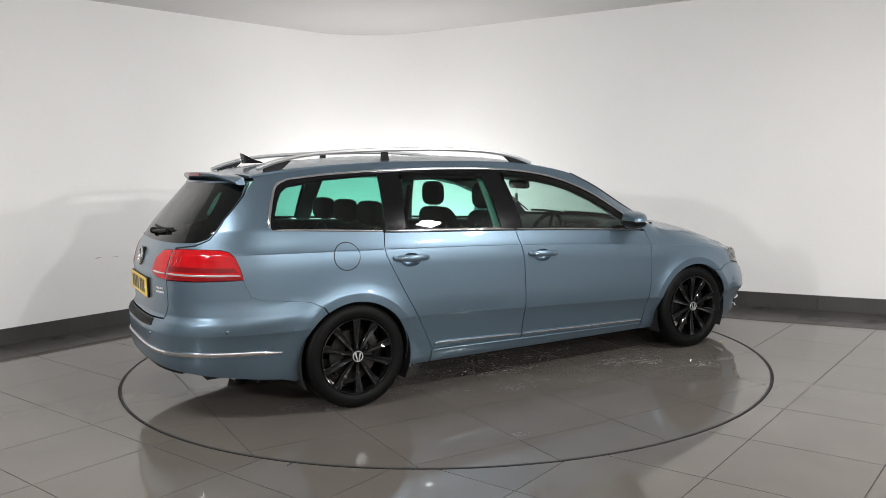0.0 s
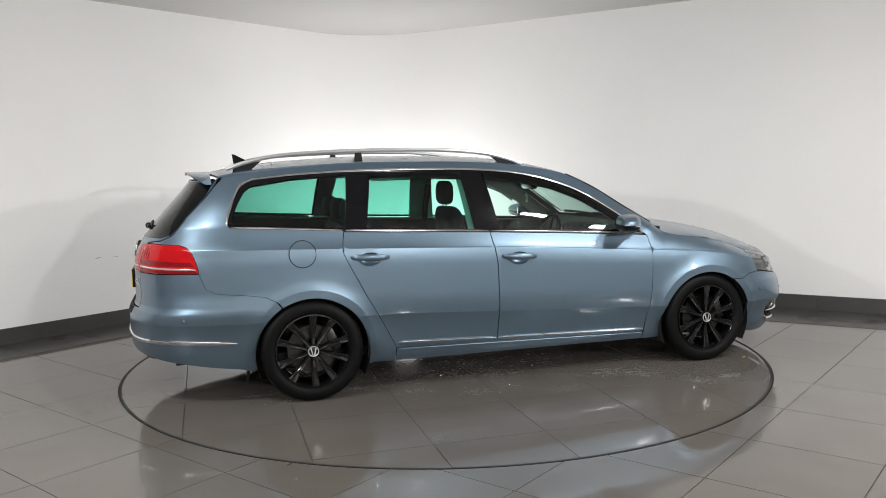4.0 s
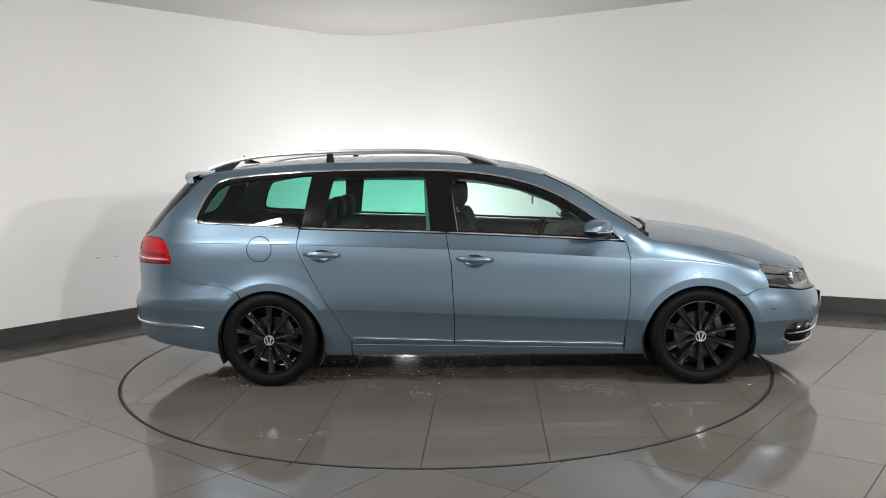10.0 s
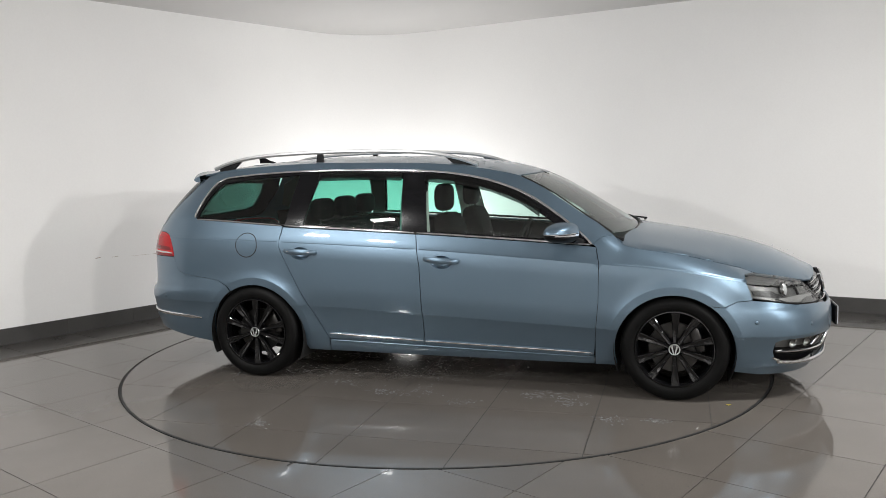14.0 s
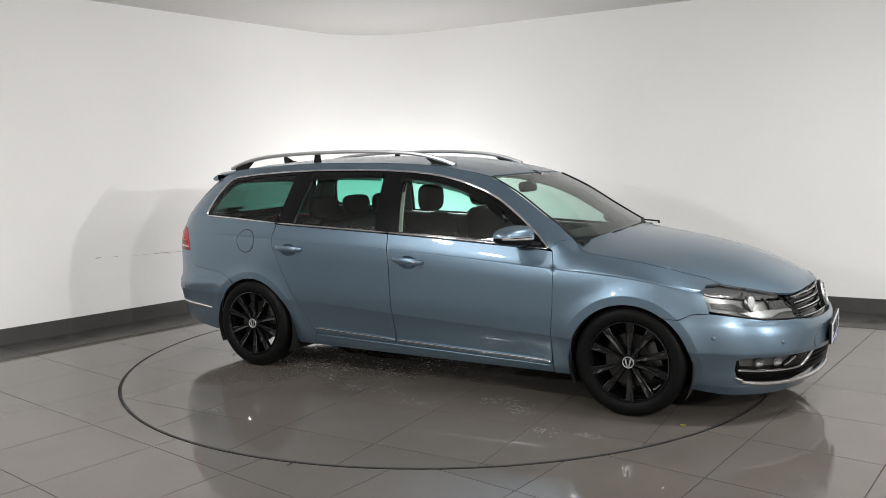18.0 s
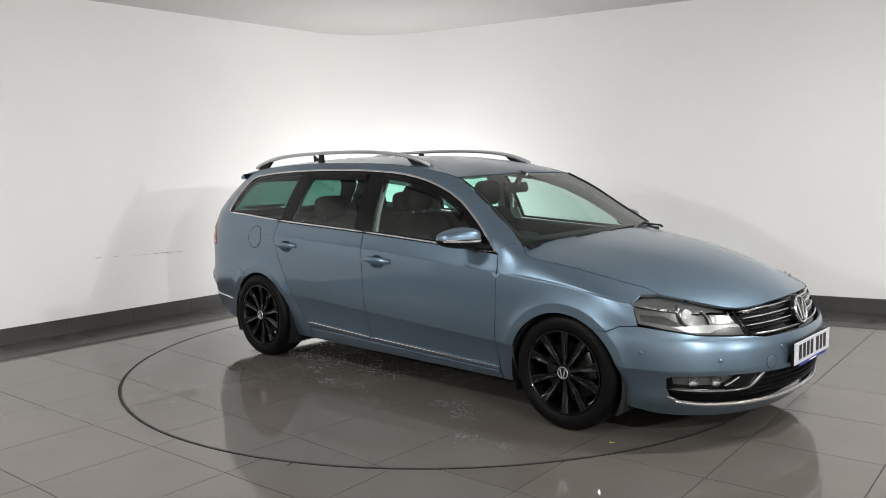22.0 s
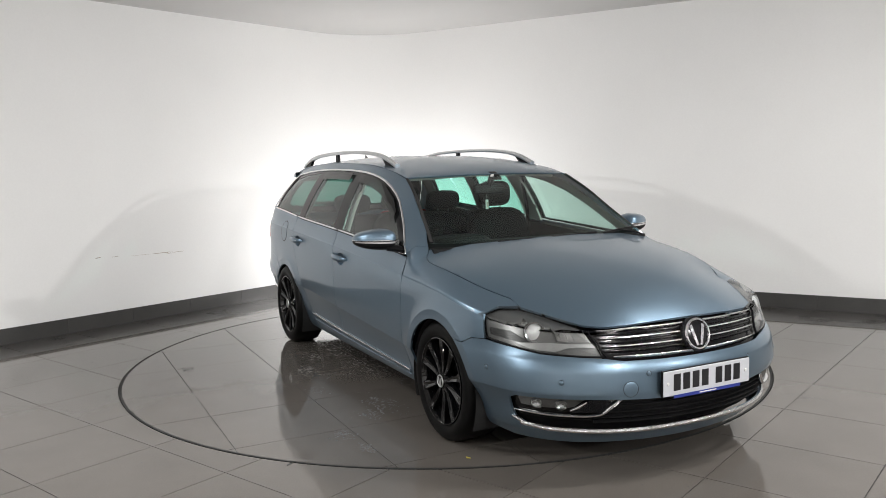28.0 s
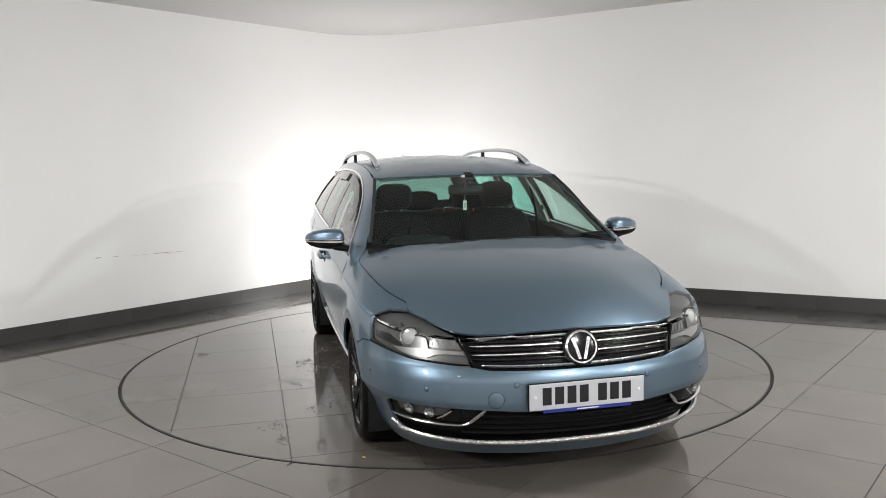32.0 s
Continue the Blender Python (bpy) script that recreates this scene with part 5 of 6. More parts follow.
# ---- windscreen surround ----
bm = bmesh.new()
cowl = []
for i in range(21):
    y = -.74 + 1.48 * i / 20
    f = (abs(y) / .74) ** 2
    cowl.append([bm.verts.new((1.145 - .10 * f, y, .956 - .055 * f)), bm.verts.new((1.10 - .10 * f, y, .953 - .030 * f)), bm.verts.new((1.065 - .10 * f, y, .975 - .008 * f))])
for p, q in zip(cowl, cowl[1:]):
    for j in range(2):
        bm.faces.new((p[j], q[j], q[j + 1], p[j + 1]))
part("cowl", bm, M["black_plastic"], car, "matt black windscreen cowl", 40)
for y0, y1, za, zb3 in ((-.36, .33, .962, .974), (.38, .68, .966, .980)):
    bm = bmesh.new()
    pts = []
    for i in range(9):
        y = y0 + (y1 - y0) * i / 8
        z = za + (zb3 - za) * i / 8 + .004 * math.sin(math.pi * i / 8)
        pts.append(Vector((screen(y, z) + .009, y, z + .002)))
    sweep(bm, pts, [(-.005, -.009), (.005, -.009), (.004, .009), (-.004, .009)])
    wiper = part("wiper", bm, M["black_plastic"], car, "black windscreen wiper")
    bm = bmesh.new()
    mid = pts[4]
    sweep(bm, [Vector((1.13, y1 - .04, .955)), Vector((1.14, (y1 + mid.y) / 2, .968)), mid + Vector((.008, 0, .004))], oval(.010, .006, 8))
    part("wiper_arm", bm, M["black_plastic"], wiper, "", 40)
for s in (-1, 1):
    bm = bmesh.new()
    pts = []
    for i in range(15):
        z = .975 + .34 * i / 14
        ye = tab(z, (.93, .75), (.968, .728), (1.095, .677), (1.225, .632), (1.32, .597))
        pts.append(Vector((screen(ye, z) + .002, s * (ye - .008), z + .004)))
    sweep(bm, pts, oval(.010, .004, 8))
    part("screen_seal", bm, M["rubber_gap"], car, "black windscreen seal", 40)

# ---- cabin ----
SIDE_IN = [(.95, .20), (.95, .895), *belt(.86, -1.80, .002, 16), (-2.0, 1.05), (-2.0, .45), (-1.0, .62), (-1.0, .2)]
panel("door_card", flank(SIDE_IN), M["cabin"], car, "dark grey door lining", gap=0, off=-.065, thick=.03)
lining = [(.93, .93)] + [(x, z_top(x) - .025) for x in (.9, .8, .7, .6, .5, .41, .25, .1, -.2, -.5, -.95, -1.4, -1.7)] + [(-1.86, 1.28), (-1.95, 1.10)] + belt(-1.85, .86, .002, 18)
grow = lambda pts: [p for p in inset(pts, -.012)]
B_POST = [(-.335, .99), (-.36, 1.33), (-.19, 1.335), (-.135, .98)]
A_POST = [(.60, 1.095), (.80, .965), (.905, .905), (.86, .965), (.66, 1.105), (.52, 1.19), (.45, 1.225), (.46, 1.20)]
panel("pillar_trim", flank(B_POST), M["lining"], car, "pale grey inner door post trim", gap=0, off=-.045, thick=.012)
# pillars in the darkened lining colour: the cabin's shade is painted in
panel("pillar_lining", flank(lining), M["lining_shaded"], car, "pale grey pillar lining, its colour darkened for cabin shade", gap=0, off=-.030, thick=.01, holes=[flank(grow(PANE_Q)), flank(grow(PANE_R)), flank(grow(PANE_F))])
sheet("roof_lining", [(.40, 0), (.38, .4), (.34, .55)] + [(x, y_top(x) - .03) for x in (.1, -.6, -1.4)] + [(-1.80, .53), (-1.84, 0)], lambda x, y: roof_z(x, y) - .035, M["lining"], "pale grey roof lining", .10)
bm = bmesh.new()
box(bm, (2.6, 1.5, .06), Matrix.Translation((-.35, 0, .26)))
box(bm, (.95, 1.24, .06), Matrix.Translation((-1.62, 0, .60)))
part("cabin_floor", bm, M["cabin"], car, "dark cabin floor")
bm = bmesh.new()
prism(bm, [(1.06, .945), (.92, .952), (.70, .940), (.55, .905), (.47, .85), (.46, .74), (.56, .62), (.62, .45), (1.05, .45)], -.735, .735, Matrix.Rotation(math.pi / 2, 4, "X"))
part("dashboard", bm, M["cabin"], car, "dark grey dashboard", 40)
bm = bmesh.new()
egg(bm, (.66, -.37, .935), (.13, .20, .045), 2.6, 8, 16)
part("instrument_hood", bm, M["cabin"], car, "dark instrument hood", 50)
bm = bmesh.new()
mt = Matrix.Translation((.36, -.37, .855)) @ Matrix.Rotation(radians(-66), 4, "Y")
ringv = []
for i in range(36):
    a = 2 * math.pi * i / 36
    ringv.append([bm.verts.new(mt @ Vector(((.182 + p) * math.cos(a), (.182 + p) * math.sin(a), q))) for p, q in oval(.014, .016, 8)])
for i in range(36):
    p, q = ringv[i], ringv[(i + 1) % 36]
    for j in range(8):
        bm.faces.new((p[j], q[j], q[(j + 1) % 8], p[(j + 1) % 8]))
wheel_in = part("steering_wheel", bm, M["seat"], car, "black leather steering wheel", 50)
bm = bmesh.new()
egg(bm, mt @ Vector((0, 0, -.02)), (.05, .07, .06), 2.6, 8, 14)
for a in (0, 180, 270):
    sweep(bm, [mt @ Vector((.05 * math.sin(radians(a + 90)), .05 * math.cos(radians(a + 90)), -.015)), mt @ Vector((.175 * math.sin(radians(a + 90)), .175 * math.cos(radians(a + 90)), 0))], oval(.018, .008, 8))
part("wheel_boss", bm, M["cabin"], wheel_in, "", 50)


def seat(x, y, wide, back_top, rest_top, bench=False):
    st = new("rear_bench" if bench else "front_seat")
    st.parent = car
    tagged(st, "black leather rear bench" if bench else "black leather front seat")
    bm = bmesh.new()
    egg(bm, (x + .30, y, .50), (.27, wide, .09), 4, 8, 20)
    part("seat_cushion", bm, M["seat"], st, "", 50)
    bm = bmesh.new()
    egg(bm, (x, y, (.50 + back_top) / 2), (.075, wide * .98, (back_top - .46) / 2), 4, 10, 20)
    lean = .20
    for v in bm.verts:
        v.co.x -= (v.co.z - .5) * lean
    part("seat_back", bm, M["seat"], st, "", 50)
    for yy in ((y - .40, y, y + .40) if bench else (y,)):
        hx = x - (back_top - .5) * lean - .02
        bm = bmesh.new()
        egg(bm, (hx, yy, (back_top + rest_top) / 2 + .015), (.052, .150 if bench else .128, (rest_top - back_top) / 2 - .012), 3.2, 8, 18)
        rest = part("headrest", bm, M["seat"], st, "black leather headrest", 50)
        for s in (-.05, .05):
            bm = bmesh.new()
            sweep(bm, [(hx, yy + s, back_top - .02), (hx, yy + s, back_top + .05)], oval(.006, .006, 8), Vector((1, 0, 0)))
            part("headrest_rod", bm, M["chrome"], rest, "chrome rod", 60)


seat(-.02, -.37, .25, 1.06, 1.27)
seat(-.02, .37, .25, 1.06, 1.27)
seat(-.92, 0, .66, 1.00, 1.18, True)
bm = bmesh.new()
box(bm, (.05, .23, .07), Matrix.Translation((.40, 0, 1.236)) @ Matrix.Rotation(radians(-12), 4, "Y"), .02)
sweep(bm, [(.40, 0, 1.25), (.45, 0, 1.325)], oval(.02, .02, 8), Vector((0, 1, 0)))
inner_mirror = part("inner_mirror", bm, M["black_plastic"], car, "black inner mirror", 40)
bm = bmesh.new()
box(bm, (.09, .07, .02), Matrix.Translation((.475, 0, 1.322)) @ Matrix.Rotation(radians(30), 4, "Y"), .012)
part("sensor_pod", bm, M["black_plastic"], inner_mirror, "black sensor pod", 40)
bm = bmesh.new()
box(bm, (.003, .022, .016), Matrix.Translation((.530, -.05, 1.325)) @ Matrix.Rotation(radians(30), 4, "Y"))
part("sticker", bm, M["white"], inner_mirror, "small white sticker")
bm = bmesh.new()
sweep(bm, [(.375, 0, 1.205), (.375, 0, 1.145)], oval(.0012, .0012, 6), Vector((0, 1, 0)))
fresh = part("air_freshener", bm, M["white"], car, "pale card air freshener hanging from the mirror")
bm = bmesh.new()
box(bm, (.006, .026, .062), Matrix.Translation((.375, 0, 1.134)) @ Matrix.Rotation(radians(20), 4, "Z"), .002)
card = part("card", bm, M["white"], fresh, "pale printed card")
bm = bmesh.new()
box(bm, (.008, .014, .030), Matrix.Translation((.375, 0, 1.134)) @ Matrix.Rotation(radians(20), 4, "Z"))
part("print_bar", bm, M["scuff"], card)
for s in (-1, 1):
    bm = bmesh.new()
    sweep(bm, [(-.20, s * .64, 1.29), (-.22, s * .70, 1.05), (-.24, s * .74, .55)], oval(.004, .024, 8), Vector((1, 0, 0)))
    part("seat_belt", bm, M["seat"], car, "black seat belt", 50)


# ---- raindrops on the car ----
def domes(name, spots, mat, parent, label):
    """Low water domes at (point, normal, radius, height), joined."""
    verts, faces = [], []
    for p, n, r, h in spots:
        a = n.orthogonal().normalized()
        b = n.cross(a)
        k = len(verts)
        t0 = random.random() * 6.28
        stretch = random.uniform(.75, 1.3)
        for ring_r, ring_h in ((1.0, 0.0), (.72, .62)):
            for i in range(7):
                t = t0 + 2 * math.pi * i / 7
                verts.append(p + a * (r * stretch * ring_r * math.cos(t)) + b * (r / stretch * ring_r * math.sin(t)) + n * (h * ring_h))
        verts.append(p + n * h)
        for i in range(7):
            j = (i + 1) % 7
            faces += [(k + i, k + j, k + 7 + j, k + 7 + i), (k + 7 + i, k + 7 + j, k + 14)]
    ob = mesh_object(name, verts, faces, mat, parent, label, 80)
    return tagged(ob, kind="stuff")


def on_sheet(fn, x, y):
    return over(fn)(x, y)


spots = []
while len(spots) < 1500:
    x, y = random.uniform(-1.88, .42), random.uniform(-.57, .57)
    if abs(y) < y_top(x) - .01:
        p, n = on_sheet(roof_z, x, y)
        r = random.choice((.002, .003, .004, .005, .007)) * random.uniform(.7, 1.2)
        spots.append((p, n, r, r * .35))
domes("rain_beading", spots, M["drop"], car, "raindrops on the roof")
spots = []
while len(spots) < 260:
    x, y = random.uniform(1.1, 2.15), random.uniform(-.7, .7)
    if abs(y) < ye_bonnet(x) - .03:
        p, n = on_sheet(bonnet_z, x, y)
        r = random.choice((.002, .003, .004)) * random.uniform(.7, 1.2)
        spots.append((p, n, r, r * .3))
domes("rain_beading", spots, M["drop"], car, "fine raindrops on the bonnet")
for pane, count, low in ((PANE_F, 620, .12), (PANE_R, 620, .10), (PANE_Q, 90, .06)):
    spots = []
    zs, xs = [z for x, z in pane], [x for x, z in pane]
    while len(spots) < count:
        x = random.uniform(min(xs), max(xs))
        z = min(zs) + (max(zs) - min(zs)) * min(1, random.expovariate(1 / low))
        if inside((x, z), pane):
            for s in (1, -1):
                p, n = skin_point(*at_x(x, z), -.0055)
                r = random.choice((.0008, .0011, .0015, .0024)) * random.uniform(.7, 1.2)
                spots.append((Vector((p.x, s * p.y, p.z)), Vector((n.x, s * n.y, n.z)), r, r * .45))
    domes("rain_beading", spots, M["bead"], car, "raindrops on the side window")
# ---- water on the turntable ----
def puddle_outline(cx, cy, r, wobble, n=26, squash=1.0, turn=0.0):
    ph = [random.uniform(0, 6.28) for _ in range(5)]
    out = []
    for i in range(n):
        a = 2 * math.pi * i / n
        k = r * (1 + wobble * sum(math.sin((j + 2) * a + ph[j]) / (j + 1.5) for j in range(5)))
        x, y = k * math.cos(a), k * math.sin(a) * squash
        out.append((cx + x * math.cos(turn) - y * math.sin(turn), cy + x * math.sin(turn) + y * math.cos(turn)))
    return out


WET = [(-.90, -.66, .10), (-.73, -.64, .12), (-.45, -.65, .13), (-.2, -.52, .10), (.15, -.60, .10), (.10, -.98, .09), (-.44, -.86, .08), (-.05, -.68, .10), (-.12, -1.02, .05), (.42, -1.12, .05), (.95, -.86, .10), (1.05, -1.02, .05), (.83, -.90, .06), (-1.20, -.80, .06), (-1.02, -.25, .14), (.6, -.45, .12), (-.6, -.25, .16), (.2, -.2, .14), (-.3, .1, .2), (.7, .2, .15), (-.58, -1.75, .03), (1.30, -1.28, .04), (1.55, -1.25, .03), (-1.35, -.62, .06)]
verts, faces = [], []
spots = []
for cx, cy, r in WET:
    for k in range(int(8 + r * 70)):
        px, py = cx + random.gauss(0, r * .9), cy + random.gauss(0, r * .6)
        head, wd = random.uniform(-.5, .5) + random.choice((0, math.pi)), random.uniform(.0016, .0038)
        path = [(px, py)]
        for i in range(random.randint(2, 6)):
            head += random.gauss(0, .55)
            px, py = px + .010 * math.cos(head), py + .010 * math.sin(head) * .8
            path.append((px, py))
        if any(math.hypot(x, y) > RING - .05 for x, y in path):
            continue
        q = len(verts)
        for i, (x, y) in enumerate(path):
            a, b = path[max(i - 1, 0)], path[min(i + 1, len(path) - 1)]
            dx, dy = b[0] - a[0], b[1] - a[1]
            n = math.hypot(dx, dy) or 1
            w3 = wd * math.sin(math.pi * (i + .5) / len(path)) ** .5 * random.uniform(.6, 1.3)
            verts += [(x - dy / n * w3, y + dx / n * w3, .0003), (x, y, .0003 + w3 * .5), (x + dy / n * w3, y - dx / n * w3, .0003)]
            if i:
                m = q + 3 * i
                faces += [(m - 3, m, m + 1, m - 2), (m - 2, m + 1, m + 2, m - 1)]
    for k in range(60):
        px, py = cx + random.gauss(0, r * 1.1), cy + random.gauss(0, r * .8)
        rr = random.choice((.0015, .002, .003, .006)) * random.uniform(.8, 1.3)
        if math.hypot(px, py) < RING - .05:
            spots.append((Vector((px, py, .0003)), Vector((0, 0, 1)), rr, rr * .55))
tagged(mesh_object("water_trail", verts, faces, M["water"], turntable, "thin trails of rainwater on the tiles", 60), kind="stuff")
domes("water_spatter", spots, M["water"], turntable, "water drops on the tiles")
for cx, cy, a in ((1.935, -.878, 20),):
    bm = bmesh.new()
    outline = [(-.016, 0), (-.010, .005), (-.002, .008), (.006, .006), (.014, .001), (.016, -.001), (.006, -.005), (-.004, -.007), (-.011, -.004)]
    prism(bm, outline, .0010, .0018, Matrix.Translation((cx, cy, 0)) @ Matrix.Rotation(radians(a), 4, "Z"))
    for v in bm.verts:
        v.co.z += .004 * abs(math.sin((v.co.x - cx) * 70))
    leaf = tagged(part("fallen_leaf", bm, M["leaf"]), "small yellow fallen leaf on the wet tiles", "leaf")

# ---- marks on the wall and the floor ----
n_in = Vector((DIR_L.y, -DIR_L.x, 0))
verts, faces = [], []
for s0, s1, z0, dz, w2 in ((-.655, -.60, .632, .004, .010), (-.50, -.43, .628, .002, .005), (-.32, -.12, .620, -.004, .004), (-.10, .12, .618, -.002, .008), (.10, .24, .609, .003, .006), (.03, .10, .602, 0, .003)):
    n = 14
    q = len(verts)
    for i in range(n + 1):
        f = i / n
        p = WALL_L + DIR_L * (s0 + (s1 - s0) * f) + n_in * .0025
        z = z0 + dz * f + random.uniform(-.002, .002)
        h = w2 * math.sin(math.pi * f) ** .5 * random.uniform(.4, 1)
        verts += [(p.x, p.y, z - h / 2), (p.x, p.y, z + h / 2)]
        if i:
            k = q + 2 * i
            faces.append((k - 2, k, k + 1, k - 1))
tagged(mesh_object("scuff_mark", verts, faces, M["scuff"]), "brown scrape along the white wall", "scuff mark", "", "structure")
bm = bmesh.new()
prism(bm, [(-.030, -.005), (.030, -.004), (.028, .005), (-.028, .004)], .0004, .0014, Matrix.Translation((-.748, -2.138, 0)) @ Matrix.Rotation(radians(55), 4, "Z"))
tagged(part("floor_mark", bm, M["rubber_gap"]), "short black index mark on the floor tiles", "mark", "", "structure")
verts, faces = [], []
for i in range(60):
    px, py = random.uniform(-3.2, 3.4), random.uniform(-3.0, 1.0)
    if math.hypot(px, py) < RING + .05:
        continue
    k = len(verts)
    r = random.uniform(.002, .005)
    verts += [(px + r * random.uniform(.6, 1.6) * math.cos(a), py + r * math.sin(a), .0012) for a in (0, 1.2, 2.4, 3.6, 4.9)]
    faces.append(tuple(range(k, k + 5)))
tagged(mesh_object("floor_dirt", verts, faces, M["rubber_gap"]), "tiny dark specks of dirt on the floor", "dirt", "", "stuff")

# ---- skirting tiles and floor tiles ----
def run_points(a, b, way, origin, pitch, shift):
    """Tile joints along a wall between two distances."""
    k0 = math.ceil((a - shift) / pitch)
    out = [a]
    while shift + k0 * pitch < b - .03:
        if shift + k0 * pitch > a + .03:
            out.append(shift + k0 * pitch)
        k0 += 1
    return out + [b]


inner_line = wall_line()
length = [0.0]
for a, b in zip(inner_line, inner_line[1:]):
    length.append(length[-1] + (b - a).length)


def along(s):
    for i in range(len(length) - 1):
        if s <= length[i + 1] or i == len(length) - 2:
            f = (s - length[i]) / (length[i + 1] - length[i])
            return inner_line[i].lerp(inner_line[i + 1], f)


def tile_run(s0, s1, thick, high, mat, parent):
    pts = [along(s0)] + [inner_line[i] for i in range(len(length)) if s0 + .02 < length[i] < s1 - .02] + [along(s1)]
    return upright("skirting_tile", outwards(pts, -thick), thick - .0065, .001, high, mat, parent, 20)


def s_on_left(p):
    return (p - inner_line[0]).dot(DIR_L)


first = s_on_left(Vector((-2.875, 1.49, 0)))
marks = [first + .6 * k for k in range(-6, 40)]
marks = [m for m in marks if 0 < m < length[-1]]
for a, b in zip(marks, marks[1:]):
    tile_run(a + .001, b - .001, .013, .1365, M["skirting"], skirt)

TILE, JOINT = .605, .0021
E1 = Vector((.7815, -.6239))
E2 = Vector((.6239, .7815))
ORIGIN = Vector((-1.51, -1.859))


def clip(poly, p, n):
    """Keeps the side of a convex outline to which n points."""
    out = []
    for i in range(len(poly)):
        a, b = poly[i], poly[(i + 1) % len(poly)]
        da, db = (a - p).dot(n), (b - p).dot(n)
        if da >= 0:
            out.append(a)
        if da * db < 0:
            out.append(a + (b - a) * (da / (da - db)))
    return out


def outside_ring(poly, r):
    """The outline less the turntable's circle."""
    pts = []
    for i in range(len(poly)):
        a, b = poly[i], poly[(i + 1) % len(poly)]
        k = max(2, int((b - a).length / .02))
        pts += [a + (b - a) * (j / k) for j in range(k)]
    ins = [p.length < r for p in pts]
    if not any(ins):
        return poly
    if all(ins):
        return []
    n = len(pts)
    start = next(i for i in range(n) if not ins[i] and ins[i - 1])
    run = [pts[(start + i) % n] for i in range(n) if not ins[(start + i) % n]]
    a, b = run[-1], run[0]
    t0, t1 = math.atan2(a.y, a.x), math.atan2(b.y, b.x)
    d = (t1 - t0 + math.pi) % (2 * math.pi) - math.pi
    k = max(2, int(abs(d) * r / .04))
    return run + [Vector((r * math.cos(t0 + d * i / k), r * math.sin(t0 + d * i / k))) for i in range(k + 1)]


N_L, N_R = Vector((DIR_L.y, -DIR_L.x)), Vector((-DIR_R.y, DIR_R.x)) * -1
if (Vector((0, 0)) - CORNER.xy).dot(N_R) < 0:
    N_R = -N_R
BAND_L, BAND_R = .515, .665
EDGE_L, EDGE_R = WALL_L.xy + N_L * BAND_L, WALL_R.xy + N_R * BAND_R


def tile_mesh(name, poly, mat, parent):
    bm = bmesh.new()
    a = [(p.x, p.y) for p in poly]
    if area(a) < 0:
        a = a[::-1]
    prism(bm, a, -.0022, 0.0)
    return part(name, bm, mat, parent)


far_verts, far_faces = [], []
for i in range(-14, 26):
    for j in range(-16, 16):
        o = ORIGIN + E1 * (i * TILE) + E2 * (j * TILE)
        q = [o + E1 * JOINT + E2 * JOINT, o + E1 * (TILE - JOINT) + E2 * JOINT, o + E1 * (TILE - JOINT) + E2 * (TILE - JOINT), o + E1 * JOINT + E2 * (TILE - JOINT)]
        q = clip(q, EDGE_L, N_L)
        q = clip(q, EDGE_R, N_R) if len(q) > 2 else q
        if len(q) < 3:
            continue
        c = sum(q, Vector((0, 0))) / len(q)
        if abs(c.x) > 9.5 or c.y < -13:
            continue
        q = outside_ring(q, RING + .004)
        if len(q) < 3:
            continue
        if abs(c.x) < 4.6 and c.y > -3.6:
            tile_mesh("tile", q, M["tile"], floor)
        else:
            k = len(far_verts)
            far_verts += [(p.x, p.y, 0.0) for p in q]
            far_faces.append(tuple(range(k, k + len(q))))
tagged(mesh_object("far_tiles", far_verts, far_faces, M["tile"], floor, "taupe floor tiles further off"), kind="stuff")
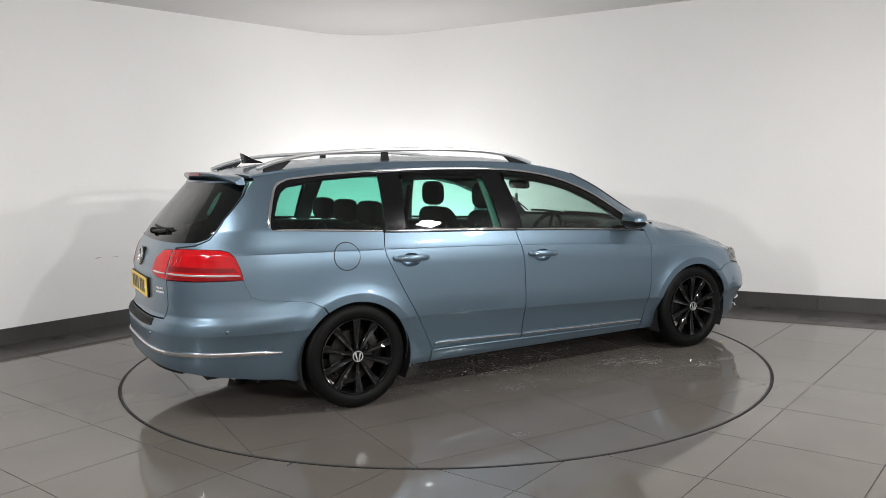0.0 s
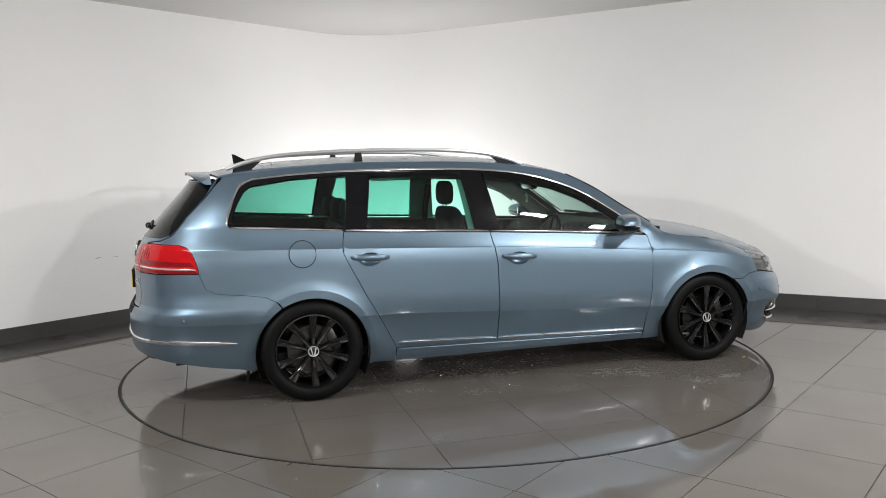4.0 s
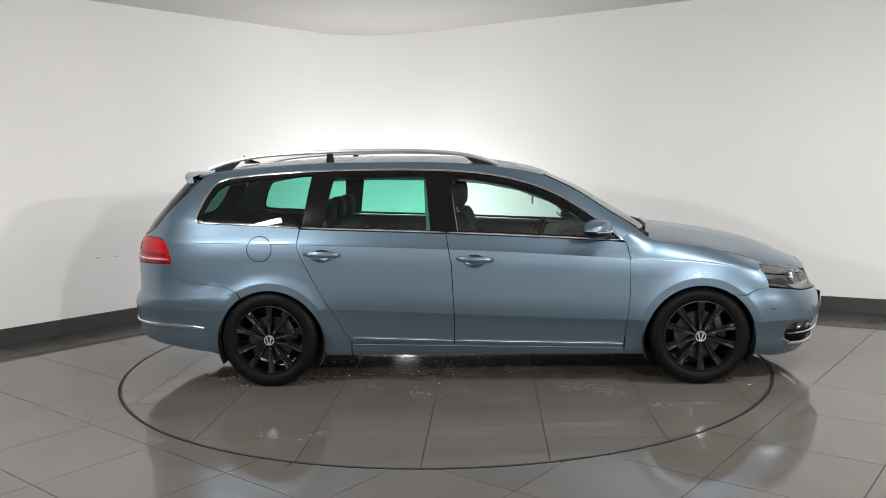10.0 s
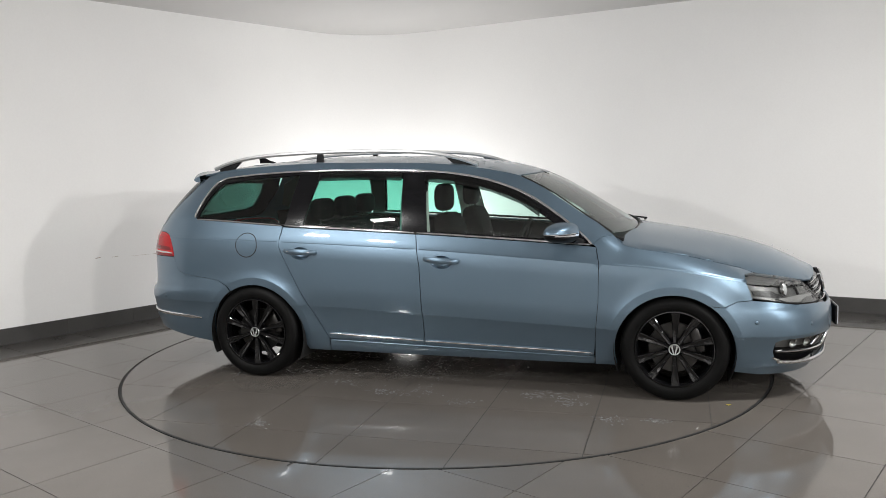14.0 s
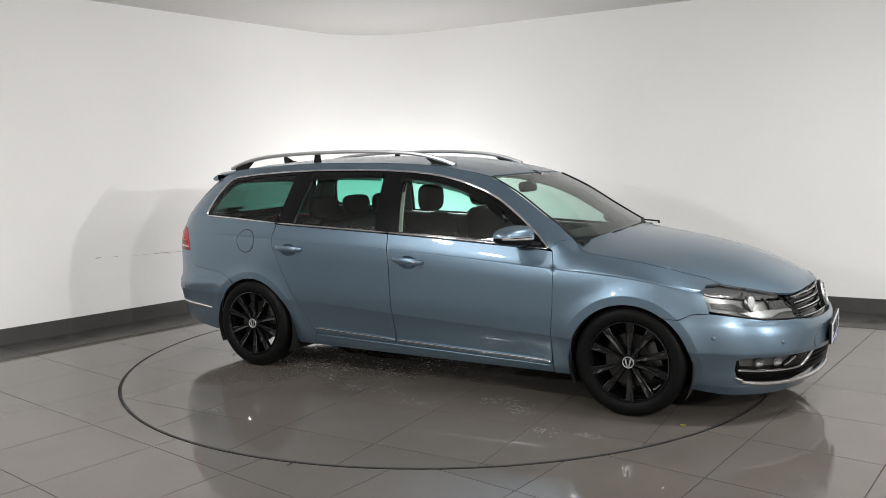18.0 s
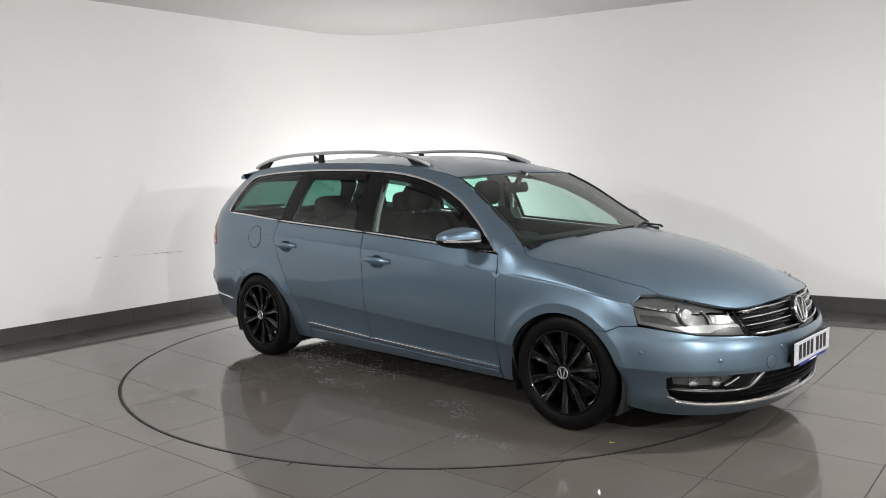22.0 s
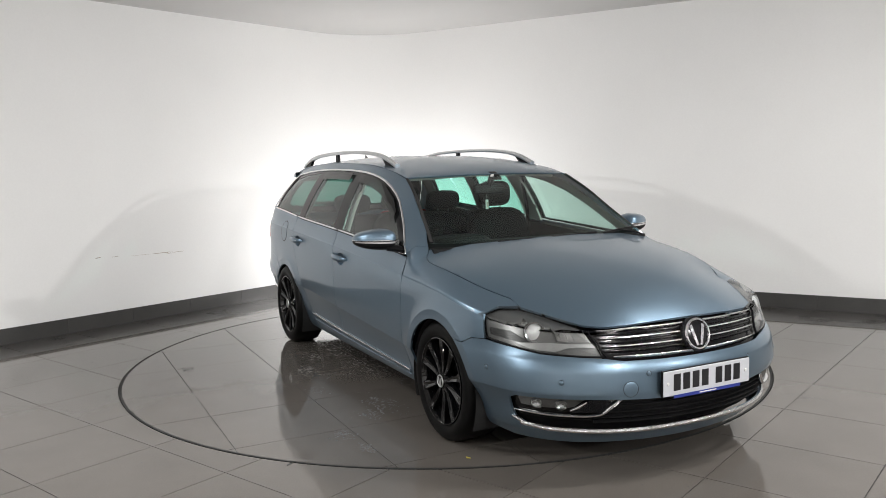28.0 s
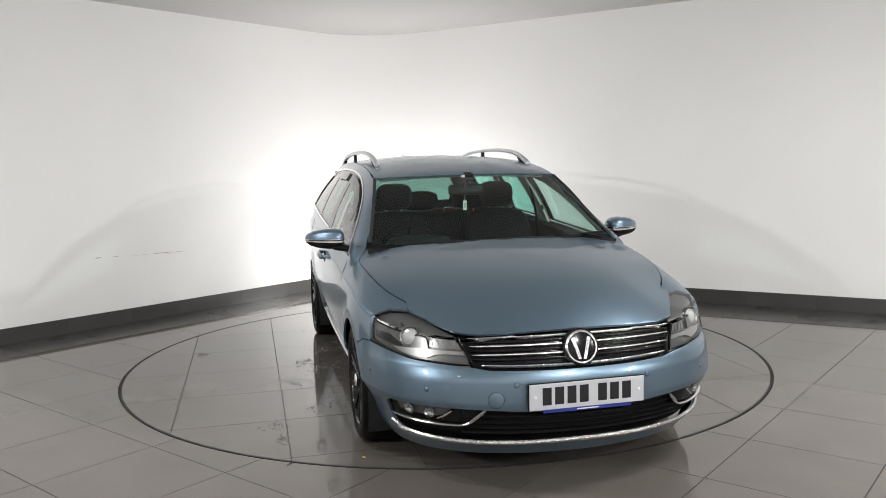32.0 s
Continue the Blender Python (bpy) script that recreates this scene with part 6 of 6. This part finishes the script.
# the dark border along the walls, its joints in line with the floor's
for edge, nrm, way, other_edge, other_n, joint, wide in ((EDGE_L, N_L, DIR_L.xy, EDGE_R, N_R, E1, BAND_L), (EDGE_R, N_R, DIR_R.xy, None, None, E2, BAND_R)):
    cross_n = Vector((-joint.y, joint.x))
    if cross_n.dot(way) < 0:
        cross_n = -cross_n
    base = ORIGIN.dot(cross_n)
    for k in range(-14, 26):
        a0, a1 = base + k * TILE + JOINT, base + (k + 1) * TILE - JOINT
        big = [edge + way * s - nrm * d for s, d in ((-9, .004), (12, .004), (12, wide + .1), (-9, wide + .1))]
        q = clip(clip(big, cross_n * a0, cross_n), cross_n * a1, -cross_n)
        if edge is EDGE_L:
            q = clip(q, CORNER.xy, -DIR_L.xy) if len(q) > 2 else q
            q = clip(q, WALL_R.xy - N_R * .05, N_R) if len(q) > 2 else q
        else:
            q = clip(q, WALL_L.xy - N_L * .05, N_L) if len(q) > 2 else q
            q = clip(q, CORNER.xy, DIR_R.xy) if len(q) > 2 else q
        if len(q) < 3 or abs((sum(q, Vector((0, 0))) / len(q)).x) > 7:
            continue
        tile_mesh("border_tile", q, M["band"], floor)
# turntable tiles
IN = .61
for i in range(-4, 4):
    for j in range(-4, 4):
        q = [Vector((i * IN + JOINT, j * IN + JOINT)), Vector(((i + 1) * IN - JOINT, j * IN + JOINT)), Vector(((i + 1) * IN - JOINT, (j + 1) * IN - JOINT)), Vector((i * IN + JOINT, (j + 1) * IN - JOINT))]
        for k in range(96):
            a = 2 * math.pi * k / 96
            n = Vector((-math.cos(a), -math.sin(a)))
            if len(q) > 2:
                q = clip(q, -n * (RING - .018), n)
        if len(q) > 2 and abs(area([(p.x, p.y) for p in q])) > .0004:
            tile_mesh("tile", q, M["tile"], turntable)


# ---- what turns ----
YAW0, YAW1, YAW2, YAW3 = 29.5775, -3.31156, 0.0035209, -0.00011507
CAR_X, CAR_Y = 0.2805, -0.0045


def turn_at(t):
    """Degrees by which the turntable stands at t seconds."""
    return YAW0 + YAW1 * t + YAW2 * t * t + YAW3 * t ** 3


def motions():
    times = [i * 2.0 for i in range(17)]
    walk(turntable, [(t, pose(0, 0, 0, 0, 0, turn_at(t))) for t in times])
    walk(leaf, [(t, pose(0, 0, 0, 0, 0, turn_at(t))) for t in times])
    walk(car, [(t, pose(0, 0, 0, 0, 0, turn_at(t)) @ Matrix.Translation((CAR_X, CAR_Y, 0))) for t in times])


motions()
